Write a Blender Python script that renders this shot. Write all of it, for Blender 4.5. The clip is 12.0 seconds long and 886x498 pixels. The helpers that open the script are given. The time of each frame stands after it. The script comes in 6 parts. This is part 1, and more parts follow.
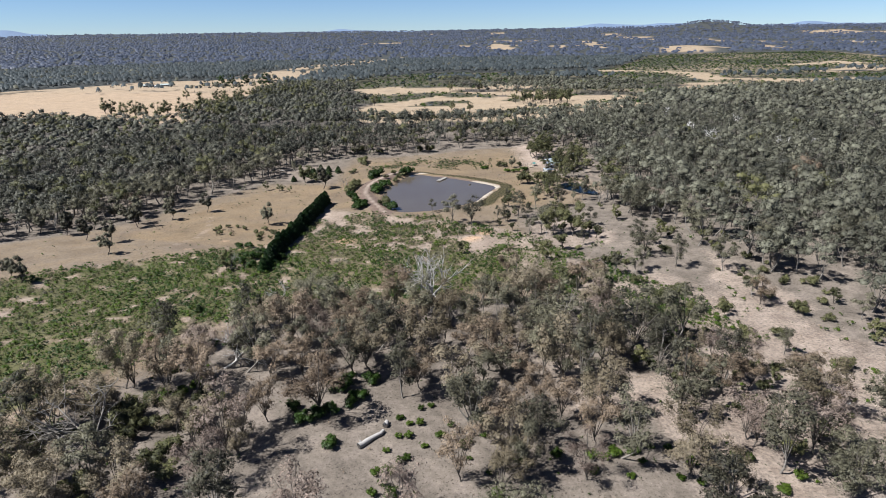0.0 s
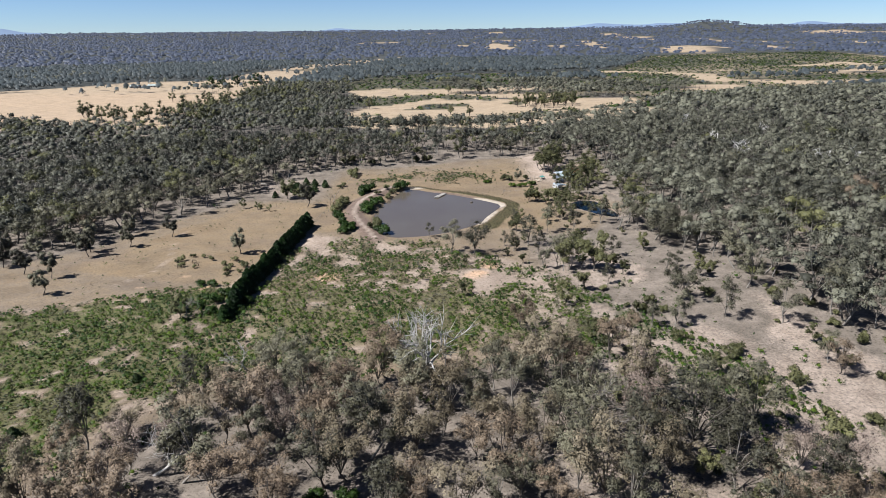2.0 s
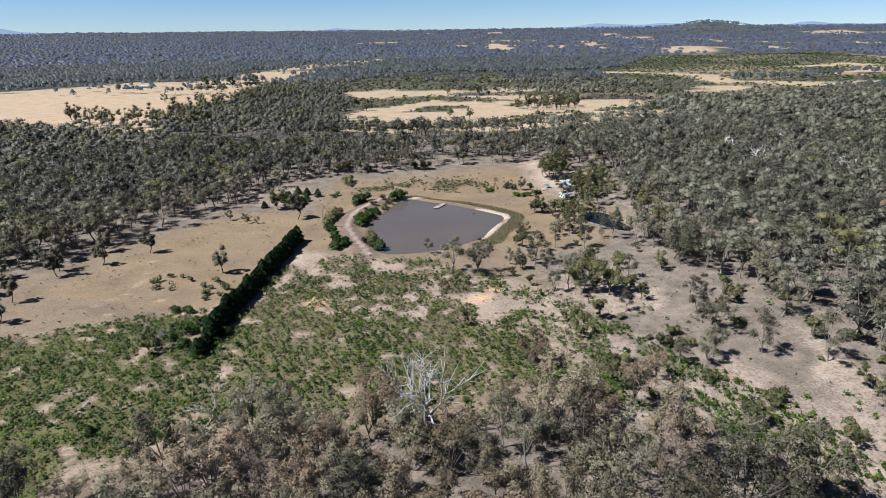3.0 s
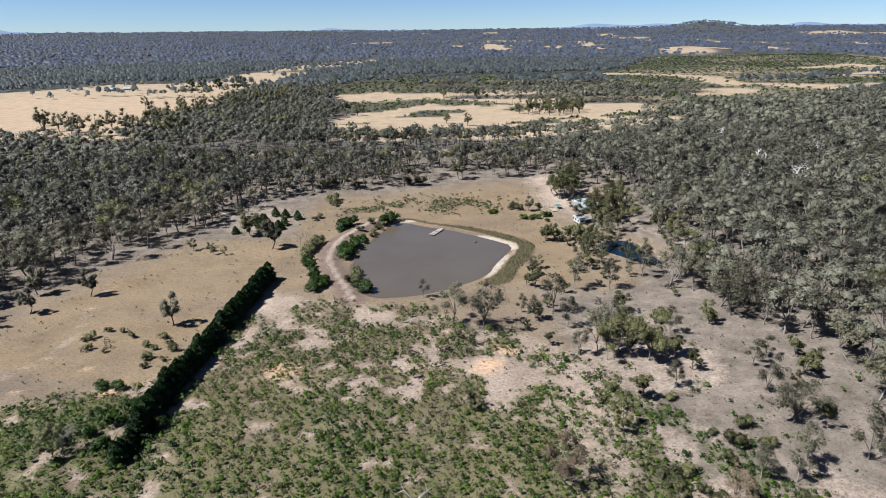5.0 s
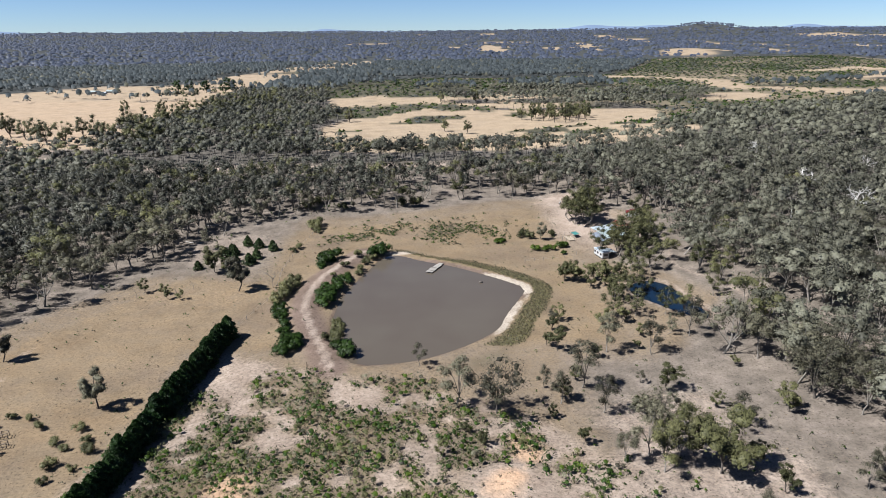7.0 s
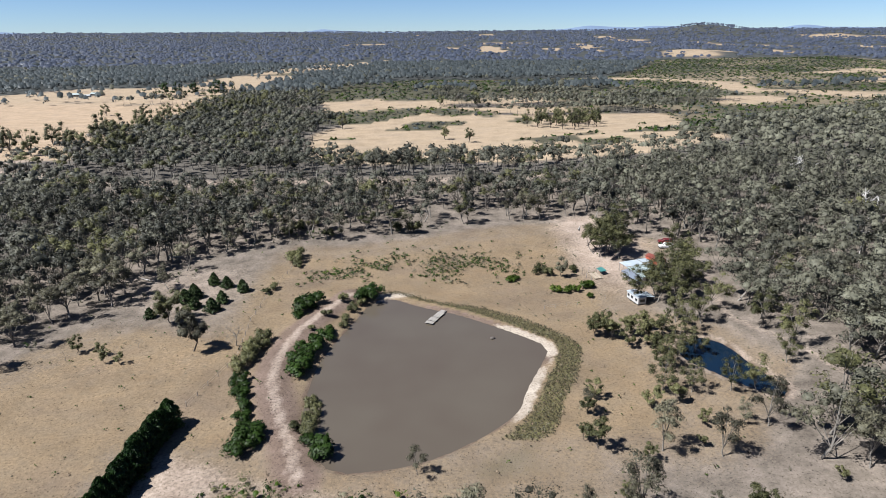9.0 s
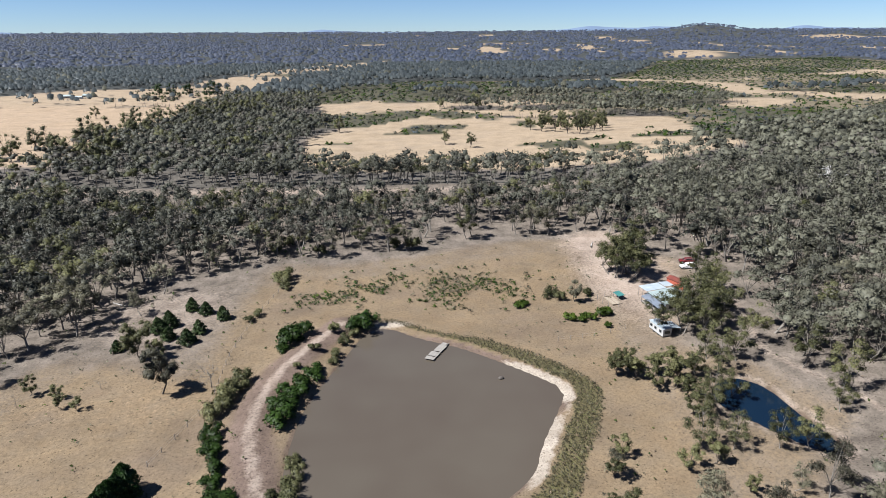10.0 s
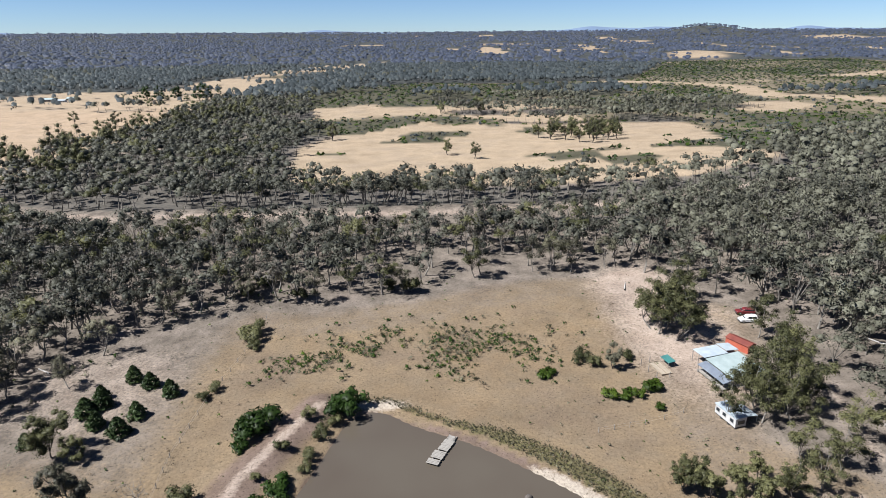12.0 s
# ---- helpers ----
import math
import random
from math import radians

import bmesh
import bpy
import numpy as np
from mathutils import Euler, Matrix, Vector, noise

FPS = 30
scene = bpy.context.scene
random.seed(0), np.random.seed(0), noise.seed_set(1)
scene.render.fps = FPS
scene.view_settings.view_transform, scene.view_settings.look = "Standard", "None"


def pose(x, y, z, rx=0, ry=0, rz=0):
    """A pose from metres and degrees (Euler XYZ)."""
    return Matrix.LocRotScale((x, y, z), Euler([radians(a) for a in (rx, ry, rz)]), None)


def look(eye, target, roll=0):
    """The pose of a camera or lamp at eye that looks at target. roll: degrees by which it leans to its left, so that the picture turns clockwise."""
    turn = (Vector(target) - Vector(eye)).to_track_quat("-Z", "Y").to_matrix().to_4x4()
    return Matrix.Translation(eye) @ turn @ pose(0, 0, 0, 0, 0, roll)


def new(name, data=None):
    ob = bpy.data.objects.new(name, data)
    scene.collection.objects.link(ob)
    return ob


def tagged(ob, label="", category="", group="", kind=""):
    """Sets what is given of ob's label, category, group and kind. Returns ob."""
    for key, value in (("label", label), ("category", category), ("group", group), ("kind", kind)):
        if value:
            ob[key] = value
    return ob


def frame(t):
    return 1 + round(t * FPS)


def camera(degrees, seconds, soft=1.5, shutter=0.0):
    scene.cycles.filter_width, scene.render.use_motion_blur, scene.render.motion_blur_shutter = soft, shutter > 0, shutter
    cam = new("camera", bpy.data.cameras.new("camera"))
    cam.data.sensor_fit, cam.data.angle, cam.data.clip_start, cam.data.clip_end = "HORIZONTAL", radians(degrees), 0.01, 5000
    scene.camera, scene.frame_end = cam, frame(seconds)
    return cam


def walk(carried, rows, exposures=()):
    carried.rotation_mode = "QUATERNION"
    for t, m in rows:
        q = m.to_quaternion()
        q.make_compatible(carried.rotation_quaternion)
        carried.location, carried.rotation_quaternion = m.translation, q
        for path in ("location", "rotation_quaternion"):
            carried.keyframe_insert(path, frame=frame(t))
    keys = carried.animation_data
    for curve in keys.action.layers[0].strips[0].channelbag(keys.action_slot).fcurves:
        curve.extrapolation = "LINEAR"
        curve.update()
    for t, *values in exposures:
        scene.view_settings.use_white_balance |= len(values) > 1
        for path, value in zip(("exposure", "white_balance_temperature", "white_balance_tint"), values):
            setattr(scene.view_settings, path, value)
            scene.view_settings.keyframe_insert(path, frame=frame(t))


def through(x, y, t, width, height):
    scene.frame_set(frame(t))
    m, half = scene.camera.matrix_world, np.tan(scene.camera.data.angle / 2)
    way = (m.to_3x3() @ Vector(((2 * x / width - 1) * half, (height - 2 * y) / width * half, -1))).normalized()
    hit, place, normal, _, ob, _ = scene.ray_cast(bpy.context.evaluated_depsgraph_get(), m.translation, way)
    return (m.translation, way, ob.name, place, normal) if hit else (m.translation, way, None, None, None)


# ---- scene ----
# ======== camera ========
cam = camera(71.5, 12.0, soft=0.6)
# seconds, x, y, z, yaw, pitch, roll
ROWS = [
    (0, -0.00, -7.48, 73.81, -0.808, -19.233, 0.830),
    (0.5, -0.00, 1.24, 73.86, -0.859, -19.243, 0.798),
    (1, 0.02, 10.13, 73.89, -0.914, -19.257, 0.767),
    (1.5, 0.05, 19.37, 73.90, -0.967, -19.273, 0.736),
    (2, 0.07, 28.74, 73.89, -1.006, -19.282, 0.703),
    (2.5, 0.05, 38.23, 73.90, -1.050, -19.283, 0.677),
    (3, -0.00, 47.71, 73.92, -1.112, -19.284, 0.660),
    (5, -0.10, 85.73, 74.05, -1.556, -19.279, 0.611),
    (5.5, -0.05, 95.68, 74.08, -1.674, -19.257, 0.570),
    (6, -0.04, 105.49, 74.10, -1.758, -19.233, 0.531),
    (6.5, -0.04, 115.09, 74.13, -1.819, -19.205, 0.502),
    (7, -0.03, 124.55, 74.10, -1.866, -19.194, 0.483),
    (9, -0.05, 162.82, 73.87, -2.017, -19.138, 0.428),
    (9.5, -0.03, 172.55, 73.89, -2.046, -19.121, 0.408),
    (10, 0.01, 182.05, 73.95, -2.059, -19.106, 0.389),
    (10.5, 0.05, 191.55, 74.00, -2.062, -19.098, 0.373),
    (11, 0.05, 201.13, 74.04, -2.070, -19.091, 0.371),
    (11.5, 0.04, 210.66, 74.09, -2.089, -19.088, 0.382),
    (12, 0.01, 220.13, 74.16, -2.109, -19.083, 0.395),
]
walk(cam, [(t, pose(x, y, z, 90 + pitch, roll, yaw)) for t, x, y, z, yaw, pitch, roll in ROWS])

# ======== sky and sun ========
SUN_ELEV, SUN_DIR = 52.0, Vector((-0.965, -0.26, 0)).normalized()
scene.view_settings.exposure = 1.36
world = bpy.data.worlds.new("sky")
scene.world = world
world.use_nodes = True
wn = world.node_tree.nodes
sky_node = wn.new("ShaderNodeTexSky")
sky_node.sky_type = "NISHITA"
sky_node.sun_disc = False
sky_node.sun_elevation = radians(SUN_ELEV)
sky_node.sun_rotation = math.atan2(SUN_DIR.x, SUN_DIR.y)
sky_node.air_density, sky_node.dust_density, sky_node.ozone_density = 0.8, 0.0, 2.0
sky_node.altitude = 1500
cool = wn.new("ShaderNodeMix")
cool.data_type, cool.blend_type = "RGBA", "MULTIPLY"
cool.inputs[0].default_value, cool.inputs[7].default_value = 1.0, (0.76, 0.925, 1.19, 1)
world.node_tree.links.new(sky_node.outputs[0], cool.inputs[6])
world.node_tree.links.new(cool.outputs[2], wn["Background"].inputs[0])
wn["Background"].inputs[1].default_value = 0.0362
sun = new("sun", bpy.data.lights.new("sun", "SUN"))
sun.data.energy, sun.data.angle, sun.data.color = 5.0, radians(0.53), (0.99, 0.985, 0.985)
up = Vector((0, 0, math.sin(radians(SUN_ELEV)))) + SUN_DIR * math.cos(radians(SUN_ELEV))
sun.matrix_world = look(up * 300, (0, 0, 0))


# ======== plan: noise, polygons, heights ========
def lattice(ix, iy, seed):
    n = (ix.astype(np.int64) * 374761393 + iy.astype(np.int64) * 668265263 + seed * 974711) & 0xFFFFFFFF
    n = ((n ^ (n >> 13)) * 1274126177) & 0xFFFFFFFF
    return ((n ^ (n >> 16)) & 0xFFFF) / 65535.0


def vnoise(x, y, size, seed=0):
    """Smooth noise from 0 to 1 with lumps about size metres wide."""
    u, v = np.asarray(x, float) / size, np.asarray(y, float) / size
    ix, iy = np.floor(u), np.floor(v)
    fx, fy = u - ix, v - iy
    fx, fy = fx * fx * (3 - 2 * fx), fy * fy * (3 - 2 * fy)
    a, b = lattice(ix, iy, seed), lattice(ix + 1, iy, seed)
    c, d = lattice(ix, iy + 1, seed), lattice(ix + 1, iy + 1, seed)
    return (a * (1 - fx) + b * fx) * (1 - fy) + (c * (1 - fx) + d * fx) * fy


def fbm(x, y, size, seed=0, octaves=3):
    total, weight, amount = 0.0, 0.0, 1.0
    for k in range(octaves):
        total = total + amount * vnoise(x, y, size / 2 ** k, seed + 17 * k)
        weight += amount
        amount *= 0.55
    return total / weight


def smooth(t):
    t = np.clip(t, 0, 1)
    return t * t * (3 - 2 * t)


def inside(poly, x, y):
    """Signed distance to a polygon's edge, positive inside."""
    x, y = np.asarray(x, float), np.asarray(y, float)
    best, odd = np.full(x.shape, 1e9), np.zeros(x.shape, bool)
    for (x0, y0), (x1, y1) in zip(poly, poly[1:] + poly[:1]):
        dx, dy = x1 - x0, y1 - y0
        t = np.clip(((x - x0) * dx + (y - y0) * dy) / (dx * dx + dy * dy), 0, 1)
        best = np.minimum(best, np.hypot(x - x0 - t * dx, y - y0 - t * dy))
        if dy:
            odd ^= ((y0 > y) != (y1 > y)) & (x < x0 + (y - y0) * dx / dy)
    return np.where(odd, best, -best)


def along(line, x, y):
    """Distance to an open line of points."""
    x, y = np.asarray(x, float), np.asarray(y, float)
    best = np.full(x.shape, 1e9)
    for (x0, y0), (x1, y1) in zip(line, line[1:]):
        dx, dy = x1 - x0, y1 - y0
        t = np.clip(((x - x0) * dx + (y - y0) * dy) / (dx * dx + dy * dy), 0, 1)
        best = np.minimum(best, np.hypot(x - x0 - t * dx, y - y0 - t * dy))
    return best


def rounded(poly, times=2):
    """A polygon with its corners cut, for soft shorelines."""
    for _ in range(times):
        out = []
        for (x0, y0), (x1, y1) in zip(poly, poly[1:] + poly[:1]):
            out += [(0.75 * x0 + 0.25 * x1, 0.75 * y0 + 0.25 * y1), (0.25 * x0 + 0.75 * x1, 0.25 * y0 + 0.75 * y1)]
        poly = out
    return poly


POND = rounded([(-17, 254), (-8, 254.5), (1, 257), (11, 263.5), (19, 271), (22, 280), (27, 290), (31, 299), (24, 306.5), (16, 313.5), (8, 320), (-2, 325),
                (-9, 331), (-15, 331), (-20, 314), (-25, 298), (-26.5, 284), (-25.5, 270), (-22, 260)], 1)
DAM = rounded([(61, 296), (68, 301), (74, 297), (75, 287), (78, 275), (75, 272), (69, 278), (65, 284), (61, 289)])
HOME = [(-200, 100), (-175, 215), (-153, 231), (-133, 249), (-122, 275), (-110, 298), (-96, 325), (-86, 350), (-72, 368), (-60, 378), (-48, 385), (-30, 384),
        (-4, 389), (18, 399), (45, 403), (64, 398), (74, 385), (88, 372), (90, 352), (78, 335), (70, 318), (82, 306), (90, 282), (74, 264), (64, 246), (79, 228),
        (89, 208), (95, 172), (108, 130), (130, 60), (130, -60), (-200, -60)]
NEAR_WOOD = [(-120, -40), (-112, 80), (-85, 96), (-71, 120), (-60, 136), (-50, 144), (-30, 154), (-5, 151), (20, 161), (32, 155), (40, 144), (58, 138), (72, 110), (100, 100), (118, 80), (118, -40)]
SCRUB = [(-190, 120), (-150, 168), (-116, 188), (-97, 194), (-77, 202), (-64, 206), (-60, 225), (-53, 262), (-38, 258), (-24, 250), (-2, 246), (25, 229), (45, 198),
         (59, 171), (72, 148), (84, 118), (58, 136), (40, 146), (20, 160), (-5, 150), (-30, 152), (-52, 142), (-72, 118), (-87, 94), (-120, 75), (-190, 60)]
FIELD_MID = [(-72, 530), (-89, 653), (-67, 731), (-13, 797), (40, 804), (101, 760), (182, 779), (262, 772), (228, 640), (190, 532), (130, 502), (33, 522), (-32, 518)]
PLAIN_NORTH = [(-115, 740), (-122, 992), (-102, 1155), (0, 1250), (140, 1240), (318, 1290), (240, 960), (200, 850), (180, 790), (101, 770), (40, 810), (-10, 800), (-60, 735)]
FIELD_LEFT = [(-215, 545), (-232, 626), (-223, 706), (-225, 760), (-245, 860), (-237, 999), (-226, 1158), (-192, 1412), (-87, 2124), (-270, 1913), (-347, 1677), (-392, 1304), (-373, 1202),
              (-475, 1151), (-498, 1197), (-560, 1060), (-720, 930), (-720, 545)]
PLAIN_EAST = [(190, 850), (264, 778), (232, 650), (204, 565), (220, 552), (285, 598), (460, 800), (550, 858), (640, 845), (900, 1100), (1150, 1500), (1252, 2061), (910, 2060), (644, 1954), (560, 1700), (381, 1349), (318, 1290), (235, 960)]
GROVES = [(60, 852, 42, 26), (140, 858, 55, 30), (235, 880, 62, 30), (320, 890, 45, 26), (530, 1022, 70, 16), (200, 1060, 85, 55), (150, 960, 50, 30), (30, 1010, 40, 60), (-80, 1120, 40, 30),
          (760, 1130, 60, 20), (640, 1080, 40, 16)]
SAND_LINES = [([(300, 1280), (384, 1245), (440, 1212), (473, 1150), (452, 1052), (480, 990), (532, 929), (600, 900)], 26), ([(384, 1250), (473, 1236), (560, 1260)], 14), ([(400, 905), (350, 852)], 26),
              ([(480, 1000), (560, 960), (650, 960)], 24), ([(700, 1130), (780, 1180), (860, 1260), (930, 1440)], 26), ([(771, 1370), (919, 1450)], 30), ([(858, 1210), (749, 1142)], 26)]
PITS = [(-34, 210, 4.5, 5.0), (-69.8, 202, 1.8, 2.4), (-83.4, 196, 1.4, 1.6), (13.8, 211.8, 3.5, 3.0), (18.4, 218.4, 3.2, 3.2)]
BANK_TRACK = [(-23, 252), (-26, 261), (-30, 271), (-34, 282), (-35.5, 293), (-33.5, 308), (-28.5, 320), (-22, 333)]
WOOD_ROAD = [(-300, 545), (-185, 488), (-129, 465), (-83, 467), (-50, 467), (61, 470), (160, 482)]
CAR_TRACK = [(48, 405), (62, 392), (74, 372), (86, 362), (88, 345), (84, 325), (80, 308), (88, 290), (92, 270), (100, 240)]
HILL_PEAKS = [(1830, 4420, 40, 150, 300), (2010, 4400, 22, 130, 300), (1900, 4430, 12, 420, 300), (-930, 4600, 10, 160, 260), (2600, 4100, 14, 500, 300),
              (-560, 4600, 14, 200, 220), (-1330, 4500, 8, 140, 200), (-2300, 4300, 8, 400, 300), (700, 4650, 8, 500, 200), (-2000, 4350, 9, 160, 200)]


def height(x, y):
    x, y = np.asarray(x, float), np.asarray(y, float)
    z = 2.6 * smooth((240 - y) / 50) + 2.6 * smooth((y - 350) / 60) * (1 - smooth((y - 560) / 160))
    z = z - 1.6 * np.exp(-((x + 95) / 30) ** 2 - ((y - 325) / 40) ** 2)
    z = z + 17 * np.tanh(np.maximum(x - 48 - 0.02 * np.maximum(y - 400, 0), 0) * 0.105 / 17) * smooth((y - 90) / 170) * (1 - smooth((y - 500) / 260))
    z = z + 0.7 * (fbm(x, y, 46, 3) - 0.5) * smooth((np.abs(y - 292) + np.abs(x) - 60) / 40 + 0.2)
    z = z + 0.22 * (fbm(x, y, 7, 5) - 0.5)
    z = z + 3.0 * np.exp(-((y - 474) / 13) ** 2) * smooth((x + 170) / 40) * smooth((90 - x) / 40)
    d = np.hypot(x, y - 220)
    z = z + 6 * (fbm(x, y, 420, 8) - 0.45) * smooth((d - 420) / 500)
    z = z + 96 * np.clip((np.hypot(0.35 * x, y - 220) - 1400) / 3300, 0, 1.3) ** 1.7 + 16 * (fbm(x, y, 900, 12) - 0.5) * smooth((d - 1600) / 1800)
    z = z + 16 * np.exp(-((x - 920) / 130) ** 2 - ((y - 2330) / 150) ** 2) + 8 * np.exp(-((x - 1030) / 100) ** 2 - ((y - 1850) / 100) ** 2)
    for px, py, top, wide, deep in HILL_PEAKS:
        z = z + top * np.exp(-((x - px) / wide) ** 2 - ((y - py) / deep) ** 2)
    # the dam wall along the pond's west side, and the two water hollows
    track = along(BANK_TRACK, x, y)
    z = z + 1.5 * np.exp(-(track / 5.5) ** 2)
    for poly, deep in ((POND, 1.6), (DAM, 1.8)):
        e = inside(poly, x, y)
        level = 0.0 if poly is POND else 1.2
        keep = smooth((-e - 0.5) / 9)
        z = np.where(e > -9.5, (level + 0.42) * (1 - keep) + z * keep - 0.42 * smooth((e + 2.2) / 3.0) - 0.42 * smooth((e + 0.4) / 2.0) - deep * smooth((e - 0.5) / 6), z)
    return z


def sandy(x, y):
    """Bare pale strips that wind over the far plain, from 0 to 1."""
    value = np.zeros_like(np.asarray(x, float))
    for line, wide in SAND_LINES:
        value = np.maximum(value, smooth(1.5 - (along(line, x, y) + 52 * (fbm(x, y, 36, 67) - 0.45)) / wide))
    return value


def wooded(x, y):
    """How densely trees stand, from 0 to 1."""
    x, y = np.asarray(x, float), np.asarray(y, float)
    wob = 9 * (fbm(x, y, 30, 21) - 0.5)
    far = smooth((np.hypot(x, y - 220) - 350) / 400)
    wob_far = wob + 70 * far * (fbm(x, y, 120, 22) - 0.5)
    open_ground = np.maximum.reduce([inside(HOME, x, y) + wob * 0.5] + [inside(p, x, y) + wob_far * 0.6 for p in (FIELD_MID, FIELD_LEFT)])
    dense = 1 - smooth((open_ground + 4) / 8)
    plain = np.maximum(inside(PLAIN_NORTH, x, y), inside(PLAIN_EAST, x, y)) + wob_far
    groves = np.zeros_like(x)
    for px, py, rx, ry in GROVES:
        groves = np.maximum(groves, smooth(1.6 - 1.2 * np.hypot((x - px) / rx, (y - py) / ry) + 0.5 * (fbm(x, y, 40, 31) - 0.5)))
    dense = np.maximum(np.where(plain > 0, 0, dense), groves)
    thin_edge = 0.66 + 0.34 * smooth((-inside(HOME, x, y) - 10) / 45)
    dense = dense * np.where(x < -82, 0.8 + 0.2 * thin_edge, np.where((x < 60) | (y < 250), thin_edge, 0.5 + 0.5 * thin_edge))
    stray = np.where(inside(FIELD_LEFT, x, y) > 0, 0.05 + 0.5 * smooth((fbm(x, y * 2.2, 110, 35) - 0.62) / 0.06), 0)
    dense = np.maximum(dense, stray * (y > 900))
    near = inside(NEAR_WOOD, x, y) + wob
    glade = np.exp(-(((x + 13) / 17) ** 2 + ((y - 83) / 17) ** 2) ** 2)
    glade = np.maximum(glade, 0.9 * np.exp(-(((x + 44) / 14) ** 2 + ((y - 99) / 8) ** 2) ** 2))
    east_open = smooth((x - 36) / 12) * 0.25
    dense = np.maximum(dense, smooth(near / 6) * (1 - glade) * (1 - east_open))
    clear = np.minimum(along(CAR_TRACK, x, y) - 3.2, along(WOOD_ROAD, x, y + np.where(y < 465, 7, 0)) - 6)
    clear = np.minimum(clear, np.where((x > -140) & (x < 15), along(WOOD_ROAD, x, y + 15) - 7, 50))
    clear = np.minimum(clear, np.where((np.abs(x + 82) < 40) & (y > 448) & (y < 466), 12 * (fbm(x, y, 16, 77) - 0.5), 50))
    clear = np.minimum(clear, np.hypot((x - 72) / 1.0, (y - 338) / 1.4) - 17)
    clear = np.minimum(clear, np.minimum(np.hypot(x + 2, y - 146) - 5, np.hypot(x + 62, y - 86) - 9))
    clear = np.minimum(clear, -np.maximum(inside(POND, x, y) + 12, inside(DAM, x, y) + 5))
    # a winding creek bed, farm clearings far off
    clear = np.minimum(clear, np.abs(y - 640 - 1.4 * (x + 190) + 18 * np.sin(x / 14)) - np.where((x > -260) & (x < -120), 5, -50))
    d = np.hypot(x, y - 220)
    farm = np.where((d > 2300) & (d < 4400) & (x > -0.02 * y), fbm(x * 0.8, y * 0.30, 120, 41, 2), 0)
    pale = np.minimum.reduce([np.hypot((x - 900) / 130, (y - 2240) / 160), np.hypot((x - 1010) / 100, (y - 1800) / 90), np.hypot((x - 1130) / 110, (y - 3600) / 260), np.hypot((x + 260) / 130, (y - 3330) / 90), np.hypot((x - 400) / 150, (y - 3400) / 120)])
    dense = dense * np.maximum(smooth((pale - 0.75 - 0.8 * (fbm(x, y, 90, 43) - 0.5)) / 0.3), 0.16) * smooth(clear / 2.5) * (1 - smooth((farm - 0.71) / 0.03))
    return dense


def scrubby(x, y):
    """How densely low green scrub grows, from 0 to 1."""
    x, y = np.asarray(x, float), np.asarray(y, float)
    e = inside(SCRUB, x, y) + 10 * (fbm(x, y, 22, 51) - 0.5)
    core = smooth((e + 2) / 7)
    thin = 1 - 0.12 * smooth((y - 218 + 0.35 * np.maximum(x, 0)) / 26)
    patch = smooth((fbm(x, y, 15, 55) - 0.28 + 0.20 * smooth((-45 - x) / 15) + 0.10 * smooth((205 - y) / 20)) / 0.26) * smooth((fbm(x, y, 4.0, 56) - 0.33 + 0.12 * smooth((205 - y) / 20)) / 0.22)
    rim = np.maximum(smooth(1 - np.abs(inside(NEAR_WOOD, x, y)) / 26) * 0.35, 0.10 * smooth((x - 30) / 20) * smooth((235 - y) / 10))
    value = np.maximum(core * thin * patch, rim * smooth((fbm(x, y, 9, 57) - 0.45) / 0.2) * (inside(HOME, x, y) > 0))
    plain = np.maximum(inside(PLAIN_NORTH, x, y), inside(PLAIN_EAST, x, y))
    green_plain = smooth((fbm(x, y, 110, 61) - 0.40) / 0.10)
    green_plain = np.where(x > 150, 0.75 + 0.25 * green_plain, green_plain) * (1 - sandy(x, y))
    value = np.maximum(value, np.where(plain > -20, green_plain, 0))
    edge = np.maximum.reduce([inside(FIELD_MID, x, y)])
    value = np.maximum(value, np.where(edge > 0, smooth((fbm(x, y * 1.6, 60, 63) - 0.60) / 0.05), 0))
    return value


# ======== mesh helpers ========
def mesh_np(name, verts, faces, materials, index=None, flat=True):
    """A mesh from arrays: verts (n, 3), faces (m, 3 or 4)."""
    me = bpy.data.meshes.new(name)
    verts, faces = np.asarray(verts, np.float32), np.asarray(faces, np.int32)
    m, k = faces.shape
    me.vertices.add(len(verts))
    me.vertices.foreach_set("co", verts.ravel())
    me.loops.add(m * k)
    me.loops.foreach_set("vertex_index", faces.ravel())
    me.polygons.add(m)
    me.polygons.foreach_set("loop_start", np.arange(0, m * k, k, dtype=np.int32))
    for mat in (materials if isinstance(materials, (list, tuple)) else [materials]):
        me.materials.append(mat)
    if index is not None:
        me.polygons.foreach_set("material_index", np.asarray(index, np.int32))
    if not flat:
        me.polygons.foreach_set("use_smooth", np.ones(m, bool))
    me.update(calc_edges=True)
    me.validate()
    return me


def face_values(me, key, values):
    me.attributes.new(key, "FLOAT", "FACE").data.foreach_set("value", np.asarray(values, np.float32))


def point_values(me, key, values):
    me.attributes.new(key, "FLOAT", "POINT").data.foreach_set("value", np.asarray(values, np.float32))


def part(name, me, parent=None, label=""):
    """Links a mesh, or a bmesh already turned into one, under a thing or a part."""
    ob = new(name, me)
    ob.parent = parent
    return tagged(ob, label=label) if label else ob


